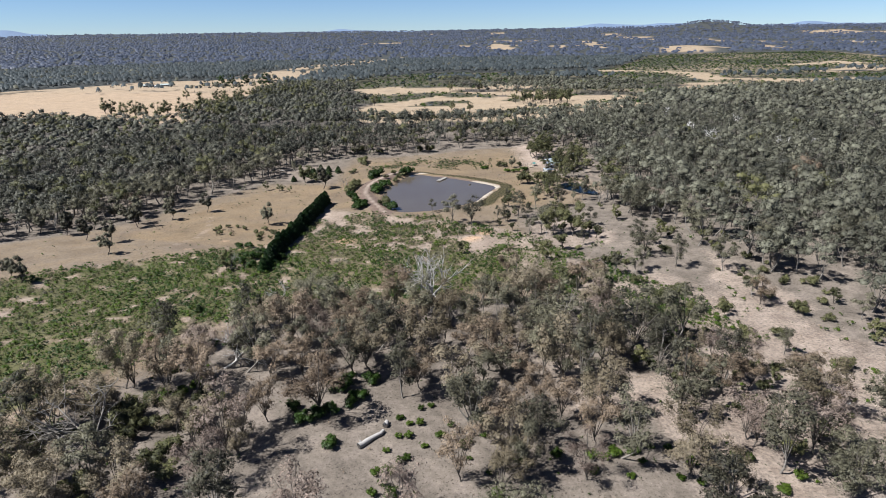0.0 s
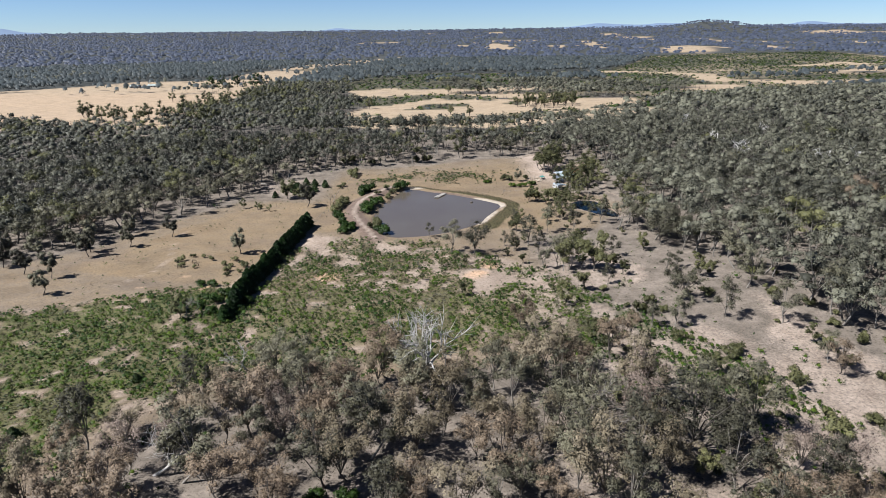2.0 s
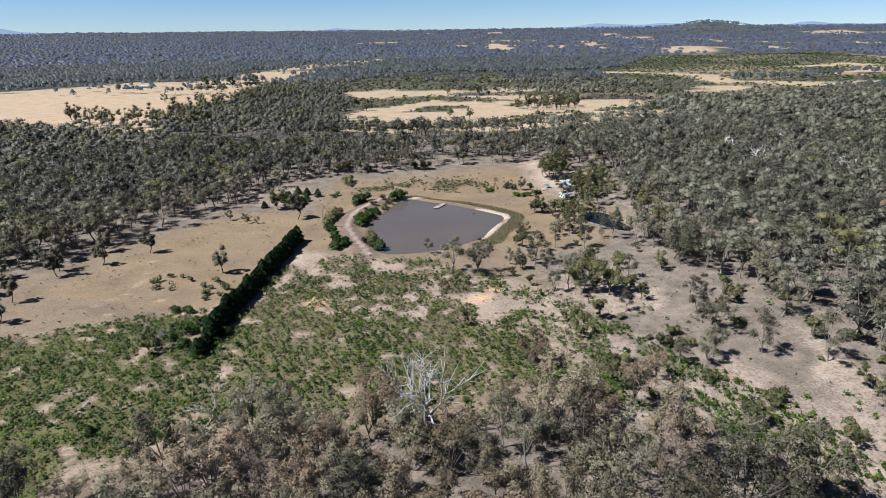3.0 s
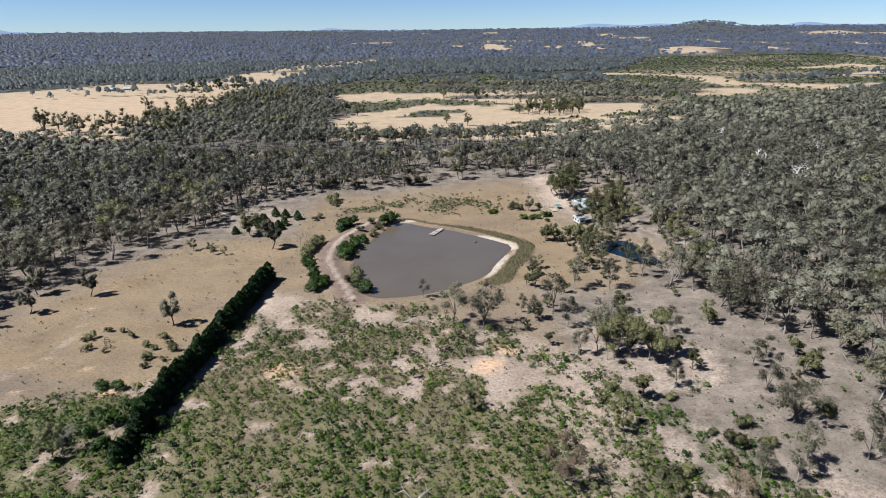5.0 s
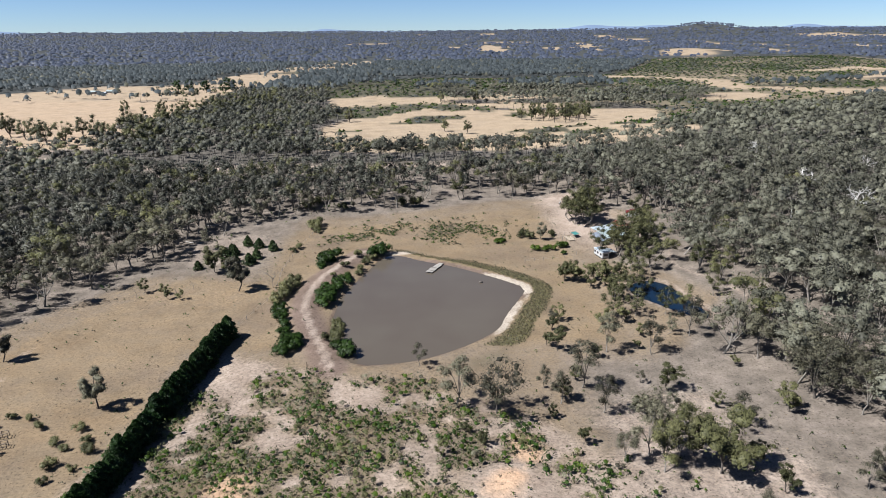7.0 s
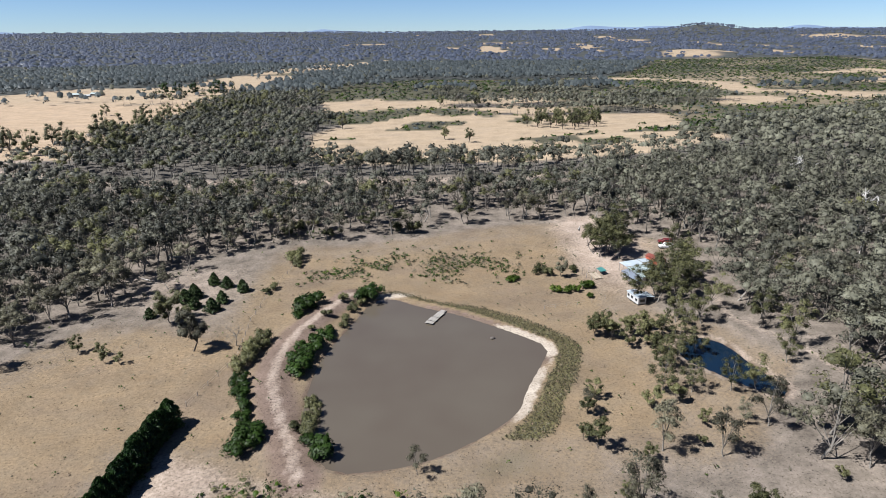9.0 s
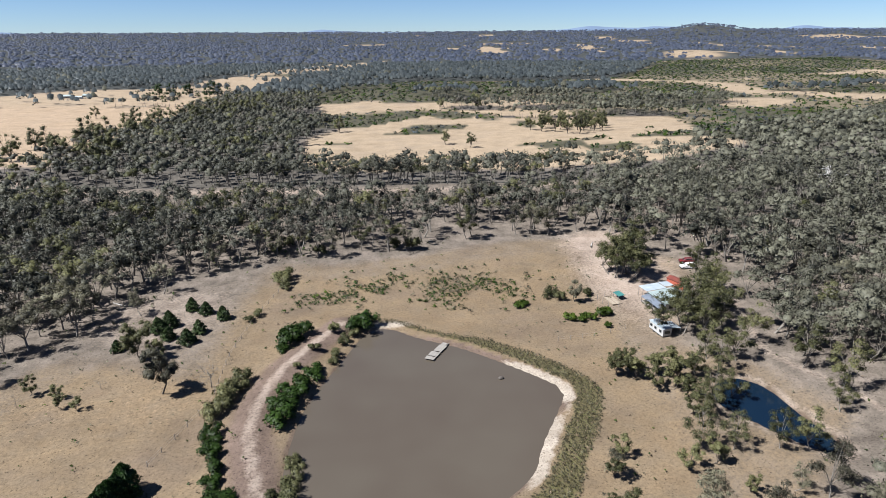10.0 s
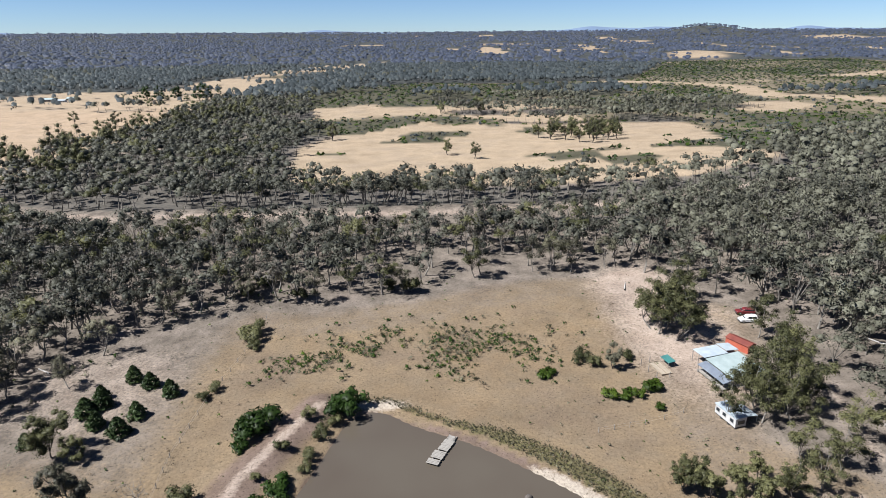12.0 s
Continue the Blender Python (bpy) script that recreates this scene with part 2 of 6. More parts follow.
def bm_mesh(bm, name, material, bevel=0.0, soft=False):
    if bevel:
        bmesh.ops.bevel(bm, geom=bm.edges[:], offset=bevel, segments=1, affect="EDGES")
    me = bpy.data.meshes.new(name)
    bmesh.ops.recalc_face_normals(bm, faces=bm.faces[:])
    bm.to_mesh(me)
    bm.free()
    me.materials.append(material)
    if soft:
        me.polygons.foreach_set("use_smooth", np.ones(len(me.polygons), bool))
    return me


def box(bm, x0, y0, z0, x1, y1, z1, m=Matrix()):
    """Adds a box to a bmesh."""
    bmesh.ops.create_cube(bm, size=1, matrix=m @ Matrix.Translation(((x0 + x1) / 2, (y0 + y1) / 2, (z0 + z1) / 2)) @ Matrix.Diagonal((x1 - x0, y1 - y0, z1 - z0, 1)))


def rod(bm, a, b, r0, r1=None, sides=8):
    a, b = Vector(a), Vector(b)
    turn = (b - a).to_track_quat("Z", "Y").to_matrix().to_4x4()
    bmesh.ops.create_cone(bm, cap_ends=True, segments=sides, radius1=r0, radius2=r0 if r1 is None else r1, depth=(b - a).length,
                          matrix=Matrix.Translation((a + b) / 2) @ turn)


def tube(points, radii, sides):
    """A tapered tube along a line of points: verts, faces."""
    pts, verts, faces = np.asarray(points, float), [], []
    for i, p in enumerate(pts):
        d = pts[min(i + 1, len(pts) - 1)] - pts[max(i - 1, 0)]
        d = d / (np.linalg.norm(d) + 1e-9)
        a = np.cross(d, (0.31, 0.94, 0.12))
        a /= np.linalg.norm(a)
        b = np.cross(d, a)
        ang = np.arange(sides) * 2 * np.pi / sides
        verts.append(p + radii[i] * (np.cos(ang)[:, None] * a + np.sin(ang)[:, None] * b))
    n = sides
    for i in range(len(pts) - 1):
        for k in range(n):
            a, b, c, d = i * n + k, i * n + (k + 1) % n, (i + 1) * n + (k + 1) % n, (i + 1) * n + k
            faces += [(a, b, c), (a, c, d)]
    return np.concatenate(verts), np.array(faces)


def joined(pieces):
    """Joins (verts, faces) pairs."""
    verts, faces, base = [], [], 0
    for v, f in pieces:
        verts.append(v)
        faces.append(np.asarray(f) + base)
        base += len(v)
    return np.concatenate(verts), np.concatenate(faces)


def leaves(rng, centres, spread, count, size, lift=0.6, thin=(0.34, 0.60)):
    """Leafy sprays: pointed blades scattered in flattened lumps round the centres. spread: (k, 3) radii."""
    k = len(centres)
    pick = rng.integers(0, k, count)
    d = rng.normal(size=(count, 3))
    d /= np.linalg.norm(d, axis=1)[:, None]
    d[:, 2] = np.abs(d[:, 2]) * 1.35 - 0.45
    at = np.asarray(centres)[pick] + d * np.asarray(spread)[pick] * (rng.random(count) ** 0.30)[:, None]
    n = d * 1.0 + rng.normal(size=(count, 3)) * 0.62 + (0, 0, lift * 0.7)
    n /= np.linalg.norm(n, axis=1)[:, None]
    a = np.cross(n, rng.normal(size=(count, 3)))
    a /= np.linalg.norm(a, axis=1)[:, None]
    b = np.cross(n, a)
    s = size * rng.uniform(0.55, 1.3, count)[:, None]
    w = s * rng.uniform(*thin, count)[:, None]
    tail = n * s * rng.uniform(-0.4, 0.1, count)[:, None]
    spray = np.stack([at + a * s + tail, at - a * s * 0.7 + b * w, at - a * s * 0.7 - b * w], 1)
    return spray.reshape(-1, 3), np.arange(count * 3).reshape(-1, 3)


def face_normals(verts, faces):
    """Vertex normals averaged from the faces."""
    n = np.zeros((len(verts), 3))
    fn = np.cross(verts[faces[:, 1]] - verts[faces[:, 0]], verts[faces[:, 2]] - verts[faces[:, 0]])
    for k in range(3):
        np.add.at(n, faces[:, k], fn)
    return n / (np.linalg.norm(n, axis=1)[:, None] + 1e-9)


def crown_normals(verts, faces, centres, soft=0.70):
    """Foliage shades as rounded clumps: normals lean outwards from the nearest clump's heart."""
    verts, centres = np.asarray(verts, float), np.asarray(centres, float)
    near = np.argmin(((verts[:, None, :] - centres[None]) ** 2).sum(-1), 1)
    out = verts - centres[near] + (0, 0, 0.12)
    out /= np.linalg.norm(out, axis=1)[:, None] + 1e-9
    n = out * soft + face_normals(verts, faces) * (1 - soft) + (0, 0, 0.34)
    return n / (np.linalg.norm(n, axis=1)[:, None] + 1e-9)


def soft_normals(me, normals):
    me.attributes.new("custom_normal", "FLOAT_VECTOR", "POINT").data.foreach_set("vector", np.asarray(normals, np.float32).ravel())
    return me


ICO = [(0, 0, 1)] + [(0.894 * math.cos(a), 0.894 * math.sin(a), 0.447) for a in np.arange(5) * 1.2566] + \
      [(0.894 * math.cos(a + 0.6283), 0.894 * math.sin(a + 0.6283), -0.447) for a in np.arange(5) * 1.2566] + [(0, 0, -1)]
ICO_FACES = [(0, 1 + k, 1 + (k + 1) % 5) for k in range(5)] + [(1 + k, 6 + k, 1 + (k + 1) % 5) for k in range(5)] + \
            [(1 + (k + 1) % 5, 6 + k, 6 + (k + 1) % 5) for k in range(5)] + [(11, 6 + (k + 1) % 5, 6 + k) for k in range(5)]


def puffs(rng, centres, radii, open_below=False):
    """Uneven leafy lumps, one at each centre."""
    pieces = []
    for c, r in zip(np.asarray(centres), np.asarray(radii)):
        a = rng.random() * 6.283
        v = np.array(ICO) * rng.uniform(0.72, 1.18, (12, 1))
        v = np.stack([v[:, 0] * math.cos(a) - v[:, 1] * math.sin(a), v[:, 0] * math.sin(a) + v[:, 1] * math.cos(a), v[:, 2]], 1)
        f = np.array(ICO_FACES[:15] if open_below else ICO_FACES)
        pieces.append((c + v * r, f))
    return joined(pieces)


# ======== materials ========
def material(name):
    m = bpy.data.materials.new(name)
    m.use_nodes = True
    return m, m.node_tree.nodes, m.node_tree.links, m.node_tree.nodes["Principled BSDF"]


def noise_node(nodes, links, vector, scale, detail=4.0, rough=0.6):
    n = nodes.new("ShaderNodeTexNoise")
    n.inputs["Scale"].default_value, n.inputs["Detail"].default_value, n.inputs["Roughness"].default_value = scale, detail, rough
    if vector is not None:
        links.new(vector, n.inputs["Vector"])
    return n.outputs["Fac"]


def ramp(nodes, links, fac, stops):
    r = nodes.new("ShaderNodeValToRGB")
    while len(r.color_ramp.elements) < len(stops):
        r.color_ramp.elements.new(0.5)
    for e, (at, c) in zip(r.color_ramp.elements, stops):
        e.position, e.color = at, (*c, 1)
    links.new(fac, r.inputs[0])
    return r.outputs[0]


def mix(nodes, links, fac, a, b, kind="MIX"):
    n = nodes.new("ShaderNodeMix")
    n.data_type, n.blend_type = "RGBA", kind
    for key, value in ((0, fac), (6, a), (7, b)):
        if isinstance(value, (int, float)):
            n.inputs[key].default_value = value
        elif isinstance(value, tuple):
            n.inputs[key].default_value = (*value, 1)
        else:
            links.new(value, n.inputs[key])
    return n.outputs[2]


def maths(nodes, links, kind, a, b=0.0, clamp=False):
    n = nodes.new("ShaderNodeMath")
    n.operation, n.use_clamp = kind, clamp
    for key, value in ((0, a), (1, b)):
        if isinstance(value, (int, float)):
            n.inputs[key].default_value = value
        else:
            links.new(value, n.inputs[key])
    return n.outputs[0]


def bump(nodes, links, shader, fac, strength, distance):
    b = nodes.new("ShaderNodeBump")
    b.inputs["Strength"].default_value, b.inputs["Distance"].default_value = strength, distance
    links.new(fac, b.inputs["Height"])
    links.new(b.outputs[0], shader.inputs["Normal"])


def leaf_material(name, dark, mid, light, through=0.20, lacy=0.0):
    """Foliage: colour differs from spray to spray and from tree to tree."""
    m, n, l, s = material(name)
    geo, info, tint = n.new("ShaderNodeNewGeometry"), n.new("ShaderNodeObjectInfo"), n.new("ShaderNodeAttribute")
    tint.attribute_name = "tint"
    coords = n.new("ShaderNodeTexCoord").outputs["Object"]
    spot = maths(n, l, "MULTIPLY", geo.outputs["Random Per Island"], 0.36)
    tree = maths(n, l, "MULTIPLY", maths(n, l, "FRACT", maths(n, l, "ADD", info.outputs["Random"], tint.outputs["Fac"])), 0.64)
    fac = maths(n, l, "ADD", spot, tree)
    col = ramp(n, l, fac, [(0.08, dark), (0.5, mid), (0.92, light)])
    grain, sprig = noise_node(n, l, coords, 1.3, 3), noise_node(n, l, coords, 5.0, 3, 0.7)
    col = mix(n, l, 0.5, col, ramp(n, l, grain, [(0.3, (0.6, 0.6, 0.6)), (0.7, (1.25, 1.22, 1.16))]), "MULTIPLY")
    col = mix(n, l, 0.5, col, ramp(n, l, sprig, [(0.36, (0.5, 0.5, 0.5)), (0.5, (1.0, 1.0, 1.0)), (0.68, (1.25, 1.23, 1.18))]), "MULTIPLY")
    l.new(col, s.inputs["Base Color"])
    s.inputs["Roughness"].default_value = 0.5
    s.inputs["Specular IOR Level"].default_value = 0.12
    glow = n.new("ShaderNodeBsdfTranslucent")
    l.new(col, glow.inputs["Color"])
    both = n.new("ShaderNodeMixShader")
    both.inputs[0].default_value = through
    l.new(s.outputs[0], both.inputs[1])
    l.new(glow.outputs[0], both.inputs[2])
    if lacy:
        # gaps between single leaves in each spray
        gaps = noise_node(n, l, coords, lacy, 2, 0.5)
        hole = n.new("ShaderNodeMapRange")
        hole.inputs[1].default_value, hole.inputs[2].default_value = (0.415, 0.455) if lacy > 5 else (0.34, 0.38)
        l.new(gaps, hole.inputs[0])
        clear, open_mix = n.new("ShaderNodeBsdfTransparent"), n.new("ShaderNodeMixShader")
        l.new(hole.outputs[0], open_mix.inputs[0])
        l.new(clear.outputs[0], open_mix.inputs[1])
        l.new(both.outputs[0], open_mix.inputs[2])
        both = open_mix
    l.new(both.outputs[0], n["Material Output"].inputs["Surface"])
    return m


def plain_material(name, low, high, scale=3.0, rough=0.8, metal=0.0, relief=0.2, deep=0.02, stain=None):
    """A weathered surface: grain, broad stains and fine relief."""
    m, n, l, s = material(name)
    coords = n.new("ShaderNodeTexCoord").outputs["Object"]
    fine, broad = noise_node(n, l, coords, scale * 6, 5), noise_node(n, l, coords, scale * 0.6, 3)
    col = ramp(n, l, fine, [(0.3, low), (0.7, high)])
    dirt = stain or tuple(c * 0.6 for c in low)
    col = mix(n, l, ramp(n, l, broad, [(0.42, (0, 0, 0)), (0.72, (0.55, 0.55, 0.55))]), col, dirt)
    l.new(col, s.inputs["Base Color"])
    s.inputs["Roughness"].default_value, s.inputs["Metallic"].default_value = rough, metal
    if relief:
        bump(n, l, s, fine, relief, deep)
    return m


leaf_olive = leaf_material("olive eucalypt leaves", (0.024, 0.023, 0.017), (0.081, 0.078, 0.054), (0.157, 0.150, 0.103), lacy=7.0)
leaf_green = leaf_material("green eucalypt leaves", (0.022, 0.025, 0.011), (0.066, 0.068, 0.032), (0.126, 0.125, 0.058), lacy=7.0)
leaf_brown = leaf_material("browned eucalypt leaves", (0.064, 0.047, 0.034), (0.145, 0.111, 0.079), (0.206, 0.158, 0.115), lacy=7.0)
leaf_pink = leaf_material("dry pinkish grey leaves", (0.068, 0.051, 0.043), (0.155, 0.121, 0.102), (0.227, 0.180, 0.154), lacy=7.0)
leaf_grey = leaf_material("grey-olive eucalypt leaves", (0.020, 0.021, 0.016), (0.056, 0.058, 0.046), (0.102, 0.102, 0.078), lacy=3.2)
leaf_tan = leaf_material("dry tan eucalypt leaves", (0.065, 0.054, 0.035), (0.141, 0.118, 0.081), (0.196, 0.165, 0.118), lacy=7.0)
leaf_hill = leaf_material("pale grey-green hill leaves", (0.028, 0.029, 0.023), (0.081, 0.081, 0.061), (0.140, 0.141, 0.106), lacy=3.2)
leaf_dusky = leaf_material("dusky brown-grey leaves", (0.027, 0.025, 0.020), (0.070, 0.065, 0.055), (0.117, 0.107, 0.088), lacy=3.2)
# cool grey of distance haze is mixed into this leaf colour
leaf_haze_grey = leaf_material("forest leaves tinted grey for haze", (0.019, 0.024, 0.025), (0.039, 0.047, 0.051), (0.060, 0.071, 0.074))
leaf_dark = leaf_material("dark glossy leaves", (0.009, 0.017, 0.003), (0.016, 0.033, 0.006), (0.027, 0.051, 0.010), 0.15)
leaf_pine = leaf_material("cypress foliage", (0.004, 0.015, 0.004), (0.010, 0.026, 0.006), (0.019, 0.044, 0.010), 0.08)
leaf_young_pine = leaf_material("young pine needles", (0.014, 0.025, 0.008), (0.026, 0.043, 0.015), (0.046, 0.069, 0.026), 0.1)
leaf_scrub = leaf_material("green scrub leaves", (0.013, 0.024, 0.003), (0.030, 0.052, 0.007), (0.058, 0.086, 0.013))
leaf_reed = leaf_material("dry reeds", (0.026, 0.026, 0.015), (0.052, 0.047, 0.026), (0.082, 0.072, 0.045))
# aerial haze is painted in as blue-grey, strongest for the last trees
leaf_haze_blue = leaf_material("distant foliage tinted blue for haze", (0.029, 0.038, 0.057), (0.044, 0.053, 0.079), (0.058, 0.070, 0.098))
bark_grey = plain_material("grey eucalypt bark", (0.088, 0.077, 0.066), (0.198, 0.182, 0.160), 1.2, 0.85, relief=0.5)
bark_dark = plain_material("dark rough bark", (0.033, 0.028, 0.023), (0.088, 0.074, 0.064), 1.5, 0.9, relief=0.6)
wood_dead = plain_material("bleached dead wood", (0.204, 0.192, 0.180), (0.348, 0.336, 0.318), 1.5, 0.8, relief=0.4)


def ground_material():
    m, n, l, s = material("bush ground")
    pos = n.new("ShaderNodeNewGeometry").outputs["Position"]

    def cover(key):
        a = n.new("ShaderNodeAttribute")
        a.attribute_name = key
        return a.outputs["Fac"]

    broad, mid = noise_node(n, l, pos, 0.035, 5), noise_node(n, l, pos, 0.22, 5)
    fine, grit = noise_node(n, l, pos, 1.4, 6, 0.7), noise_node(n, l, pos, 6.0, 4, 0.7)
    litter = ramp(n, l, mid, [(0.28, (0.069, 0.058, 0.048)), (0.5, (0.110, 0.093, 0.077)), (0.74, (0.160, 0.133, 0.113))])
    straw = ramp(n, l, broad, [(0.3, (0.130, 0.093, 0.057)), (0.5, (0.143, 0.106, 0.067)), (0.68, (0.115, 0.086, 0.061))])
    straw = mix(n, l, ramp(n, l, mid, [(0.42, (0.0, 0.0, 0.0)), (0.75, (0.5, 0.5, 0.5))]), straw, (0.112, 0.092, 0.068))
    bare = ramp(n, l, mid, [(0.3, (0.169, 0.132, 0.107)), (0.7, (0.249, 0.203, 0.169))])
    green = ramp(n, l, mid, [(0.3, (0.032, 0.033, 0.019)), (0.7, (0.059, 0.055, 0.037))])
    heath = ramp(n, l, mid, [(0.3, (0.034, 0.043, 0.011)), (0.7, (0.070, 0.076, 0.027))])
    wet = ramp(n, l, mid, [(0.3, (0.075, 0.053, 0.039)), (0.7, (0.109, 0.081, 0.061))])
    gold = ramp(n, l, broad, [(0.3, (0.209, 0.160, 0.109)), (0.5, (0.240, 0.187, 0.129)), (0.7, (0.205, 0.162, 0.118))])
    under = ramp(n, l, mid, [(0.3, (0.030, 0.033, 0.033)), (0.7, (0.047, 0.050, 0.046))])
    clay = ramp(n, l, mid, [(0.3, (0.083, 0.060, 0.046)), (0.7, (0.122, 0.089, 0.073))])
    sand = ramp(n, l, mid, [(0.3, (0.214, 0.181, 0.144)), (0.7, (0.289, 0.252, 0.209))])
    ochre = ramp(n, l, mid, [(0.3, (0.265, 0.174, 0.113)), (0.7, (0.347, 0.242, 0.165))])

    def ragged(key, low=0.35, high=0.65):
        v = maths(n, l, "ADD", cover(key), maths(n, l, "MULTIPLY", maths(n, l, "SUBTRACT", fine, 0.5), 0.9))
        r = n.new("ShaderNodeMapRange")
        r.inputs[1].default_value, r.inputs[2].default_value = low, high
        l.new(v, r.inputs[0])
        return r.outputs[0]

    col = mix(n, l, ragged("straw", 0.2, 0.8), litter, straw)
    col = mix(n, l, ragged("gold", 0.3, 0.7), col, gold)
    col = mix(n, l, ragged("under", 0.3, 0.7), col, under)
    col = mix(n, l, ragged("green", 0.25, 0.85), col, green)
    col = mix(n, l, ragged("heath", 0.2, 0.8), col, heath)
    col = mix(n, l, ragged("clay", 0.3, 0.8), col, clay)
    col = mix(n, l, ragged("bare", 0.3, 0.8), col, bare)
    col = mix(n, l, ragged("ochre", 0.3, 0.9), col, ochre)
    col = mix(n, l, ragged("wet", 0.35, 0.7), col, wet)
    col = mix(n, l, ragged("sand", 0.35, 0.8), col, sand)
    col = mix(n, l, 0.9, col, ramp(n, l, fine, [(0.25, (0.58, 0.57, 0.56)), (0.5, (1.0, 1.0, 1.0)), (0.75, (1.25, 1.24, 1.22))]), "MULTIPLY")
    specks = noise_node(n, l, pos, 2.6, 2, 0.5)
    col = mix(n, l, 1.0, col, ramp(n, l, specks, [(0.30, (0.42, 0.40, 0.38)), (0.40, (1.0, 1.0, 1.0)), (0.66, (1.0, 1.0, 1.0)), (0.74, (1.35, 1.34, 1.32))]), "MULTIPLY")
    sweep = noise_node(n, l, pos, 0.075, 4, 0.65)
    col = mix(n, l, 0.8, col, ramp(n, l, sweep, [(0.3, (0.76, 0.75, 0.74)), (0.5, (1.0, 1.0, 1.0)), (0.7, (1.16, 1.15, 1.13))]), "MULTIPLY")
    col = mix(n, l, 0.6, col, ramp(n, l, grit, [(0.3, (0.72, 0.72, 0.72)), (0.7, (1.2, 1.2, 1.2))]), "MULTIPLY")
    l.new(col, s.inputs["Base Color"])
    s.inputs["Roughness"].default_value = 0.95
    s.inputs["Specular IOR Level"].default_value = 0.15
    bump(n, l, s, fine, 0.6, 0.25)
    return m


def water_material(name, low, high, rough, ripple):
    m, n, l, s = material(name)
    pos = n.new("ShaderNodeNewGeometry").outputs["Position"]
    l.new(ramp(n, l, noise_node(n, l, pos, 0.05, 2), [(0.3, low), (0.7, high)]), s.inputs["Base Color"])
    s.inputs["Roughness"].default_value, s.inputs["IOR"].default_value = rough, 1.33
    bump(n, l, s, noise_node(n, l, pos, 1.6, 3), ripple, 0.05)
    return m


mat_ground = ground_material()
water_muddy = water_material("muddy water", (0.057, 0.046, 0.036), (0.065, 0.055, 0.043), 0.16, 0.12)
# blue of the reflected sky is mixed into the dam's base colour
water_dark = water_material("dark dam water", (0.003, 0.009, 0.019), (0.005, 0.013, 0.025), 0.06, 0.1)


# ======== ground: one sheet to the horizon ========
def lines(lo, hi, step, end_lo, end_hi, grow):
    mid = list(np.arange(lo, hi + 1e-6, step))
    left, right, s = [lo], [hi], step
    while left[-1] > end_lo:
        s *= grow
        left.append(left[-1] - s)
    s = step
    while right[-1] < end_hi:
        s *= grow
        right.append(right[-1] + s)
    return np.array(left[:0:-1] + mid + right[1:])


gx, gy = lines(-125, 115, 1.7, -4400, 4400, 1.075), lines(76, 420, 1.7, -420, 4930, 1.052)
GX, GY = np.meshgrid(gx, gy)
X, Y = GX.ravel(), GY.ravel()
Z = height(X, Y)
ids = np.arange(X.size).reshape(GX.shape)
quads = np.stack([ids[:-1, :-1], ids[:-1, 1:], ids[1:, 1:], ids[1:, :-1]], -1).reshape(-1, 4)
ground_mesh = mesh_np("ground", np.stack([X, Y, Z], 1), quads, mat_ground, flat=False)
wood_cover, e_home = wooded(X, Y), inside(HOME, X, Y)
e_pond, e_dam = inside(POND, X, Y), inside(DAM, X, Y)
e_field = np.maximum.reduce([inside(p, X, Y) for p in (FIELD_MID, FIELD_LEFT, PLAIN_NORTH, PLAIN_EAST)])
west_paddock = smooth((-(X + 58)) / 5) * smooth((Y - 196 + 0.35 * (X + 64)) / 8)
north_clearing = smooth((Y - 246) / 25) * smooth((62 - X) / 16)
straw = np.maximum(smooth((e_home - 6) / 18) * np.maximum(west_paddock * 0.85, north_clearing * 0.9), smooth((e_field + 10) / 25))
straw = np.maximum(straw, np.where(np.hypot(X, Y - 220) > 1500, 1 - wood_cover, 0)) * (1 - 0.85 * wood_cover)
straw = np.maximum(straw, (0.60 - 0.50 * smooth(inside(NEAR_WOOD, X, Y) / 12)) * smooth(e_home / 10))
point_values(ground_mesh, "straw", straw * (1 - 0.65 * smooth((Y - 306 + 0.3 * (X + 70)) / 16) * smooth((-46 - X) / 12)) * (1 - 0.7 * smooth((X - 26) / 16) * smooth((262 - Y) / 14)))
point_values(ground_mesh, "gold", np.maximum(smooth((e_field + 10) / 25), np.where((np.hypot(X, Y - 220) > 1500), 1 - wood_cover, 0)) * (1 - wood_cover))
# ground colour goes darker where trees stand dense, most of all far off
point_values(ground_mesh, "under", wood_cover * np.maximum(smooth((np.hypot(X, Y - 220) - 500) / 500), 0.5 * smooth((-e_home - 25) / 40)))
scrub_cover = scrubby(X, Y)
reed_edge = e_pond + 1.6 * (fbm(X, Y, 6, 95) - 0.5)
reed_bed = smooth((-reed_edge - 2.4) / 0.8) * smooth((reed_edge + 5.2 + 3.6 * smooth((X - 2) / 24)) / 1.2 + 0.4) * ((Y > 318 - 0.6 * (X + 12)) | (X > 14)) * (Y > 262)
point_values(ground_mesh, "heath", np.clip(scrub_cover * (Y < 300) * smooth((inside(SCRUB, X, Y) + 2) / 8) * (0.24 + 0.26 * smooth((212 - Y) / 20) + 0.15 * smooth((-50 - X) / 20)) + 0.55 * reed_bed, 0, 1))
lawn = np.exp(-((X - 16) / 16) ** 2 - ((Y - 254) / 5) ** 2) + 0.9 * np.exp(-((e_pond + 8) / 3.0) ** 2) * smooth((X - 4) / 14)
point_values(ground_mesh, "green", np.clip(0.55 * scrub_cover * (Y > 500) + 0.3 * scrub_cover + lawn * 0.32 + 0.9 * np.exp(-((X + 265) / 55) ** 2 - ((Y - 1500) / 70) ** 2), 0, 1))
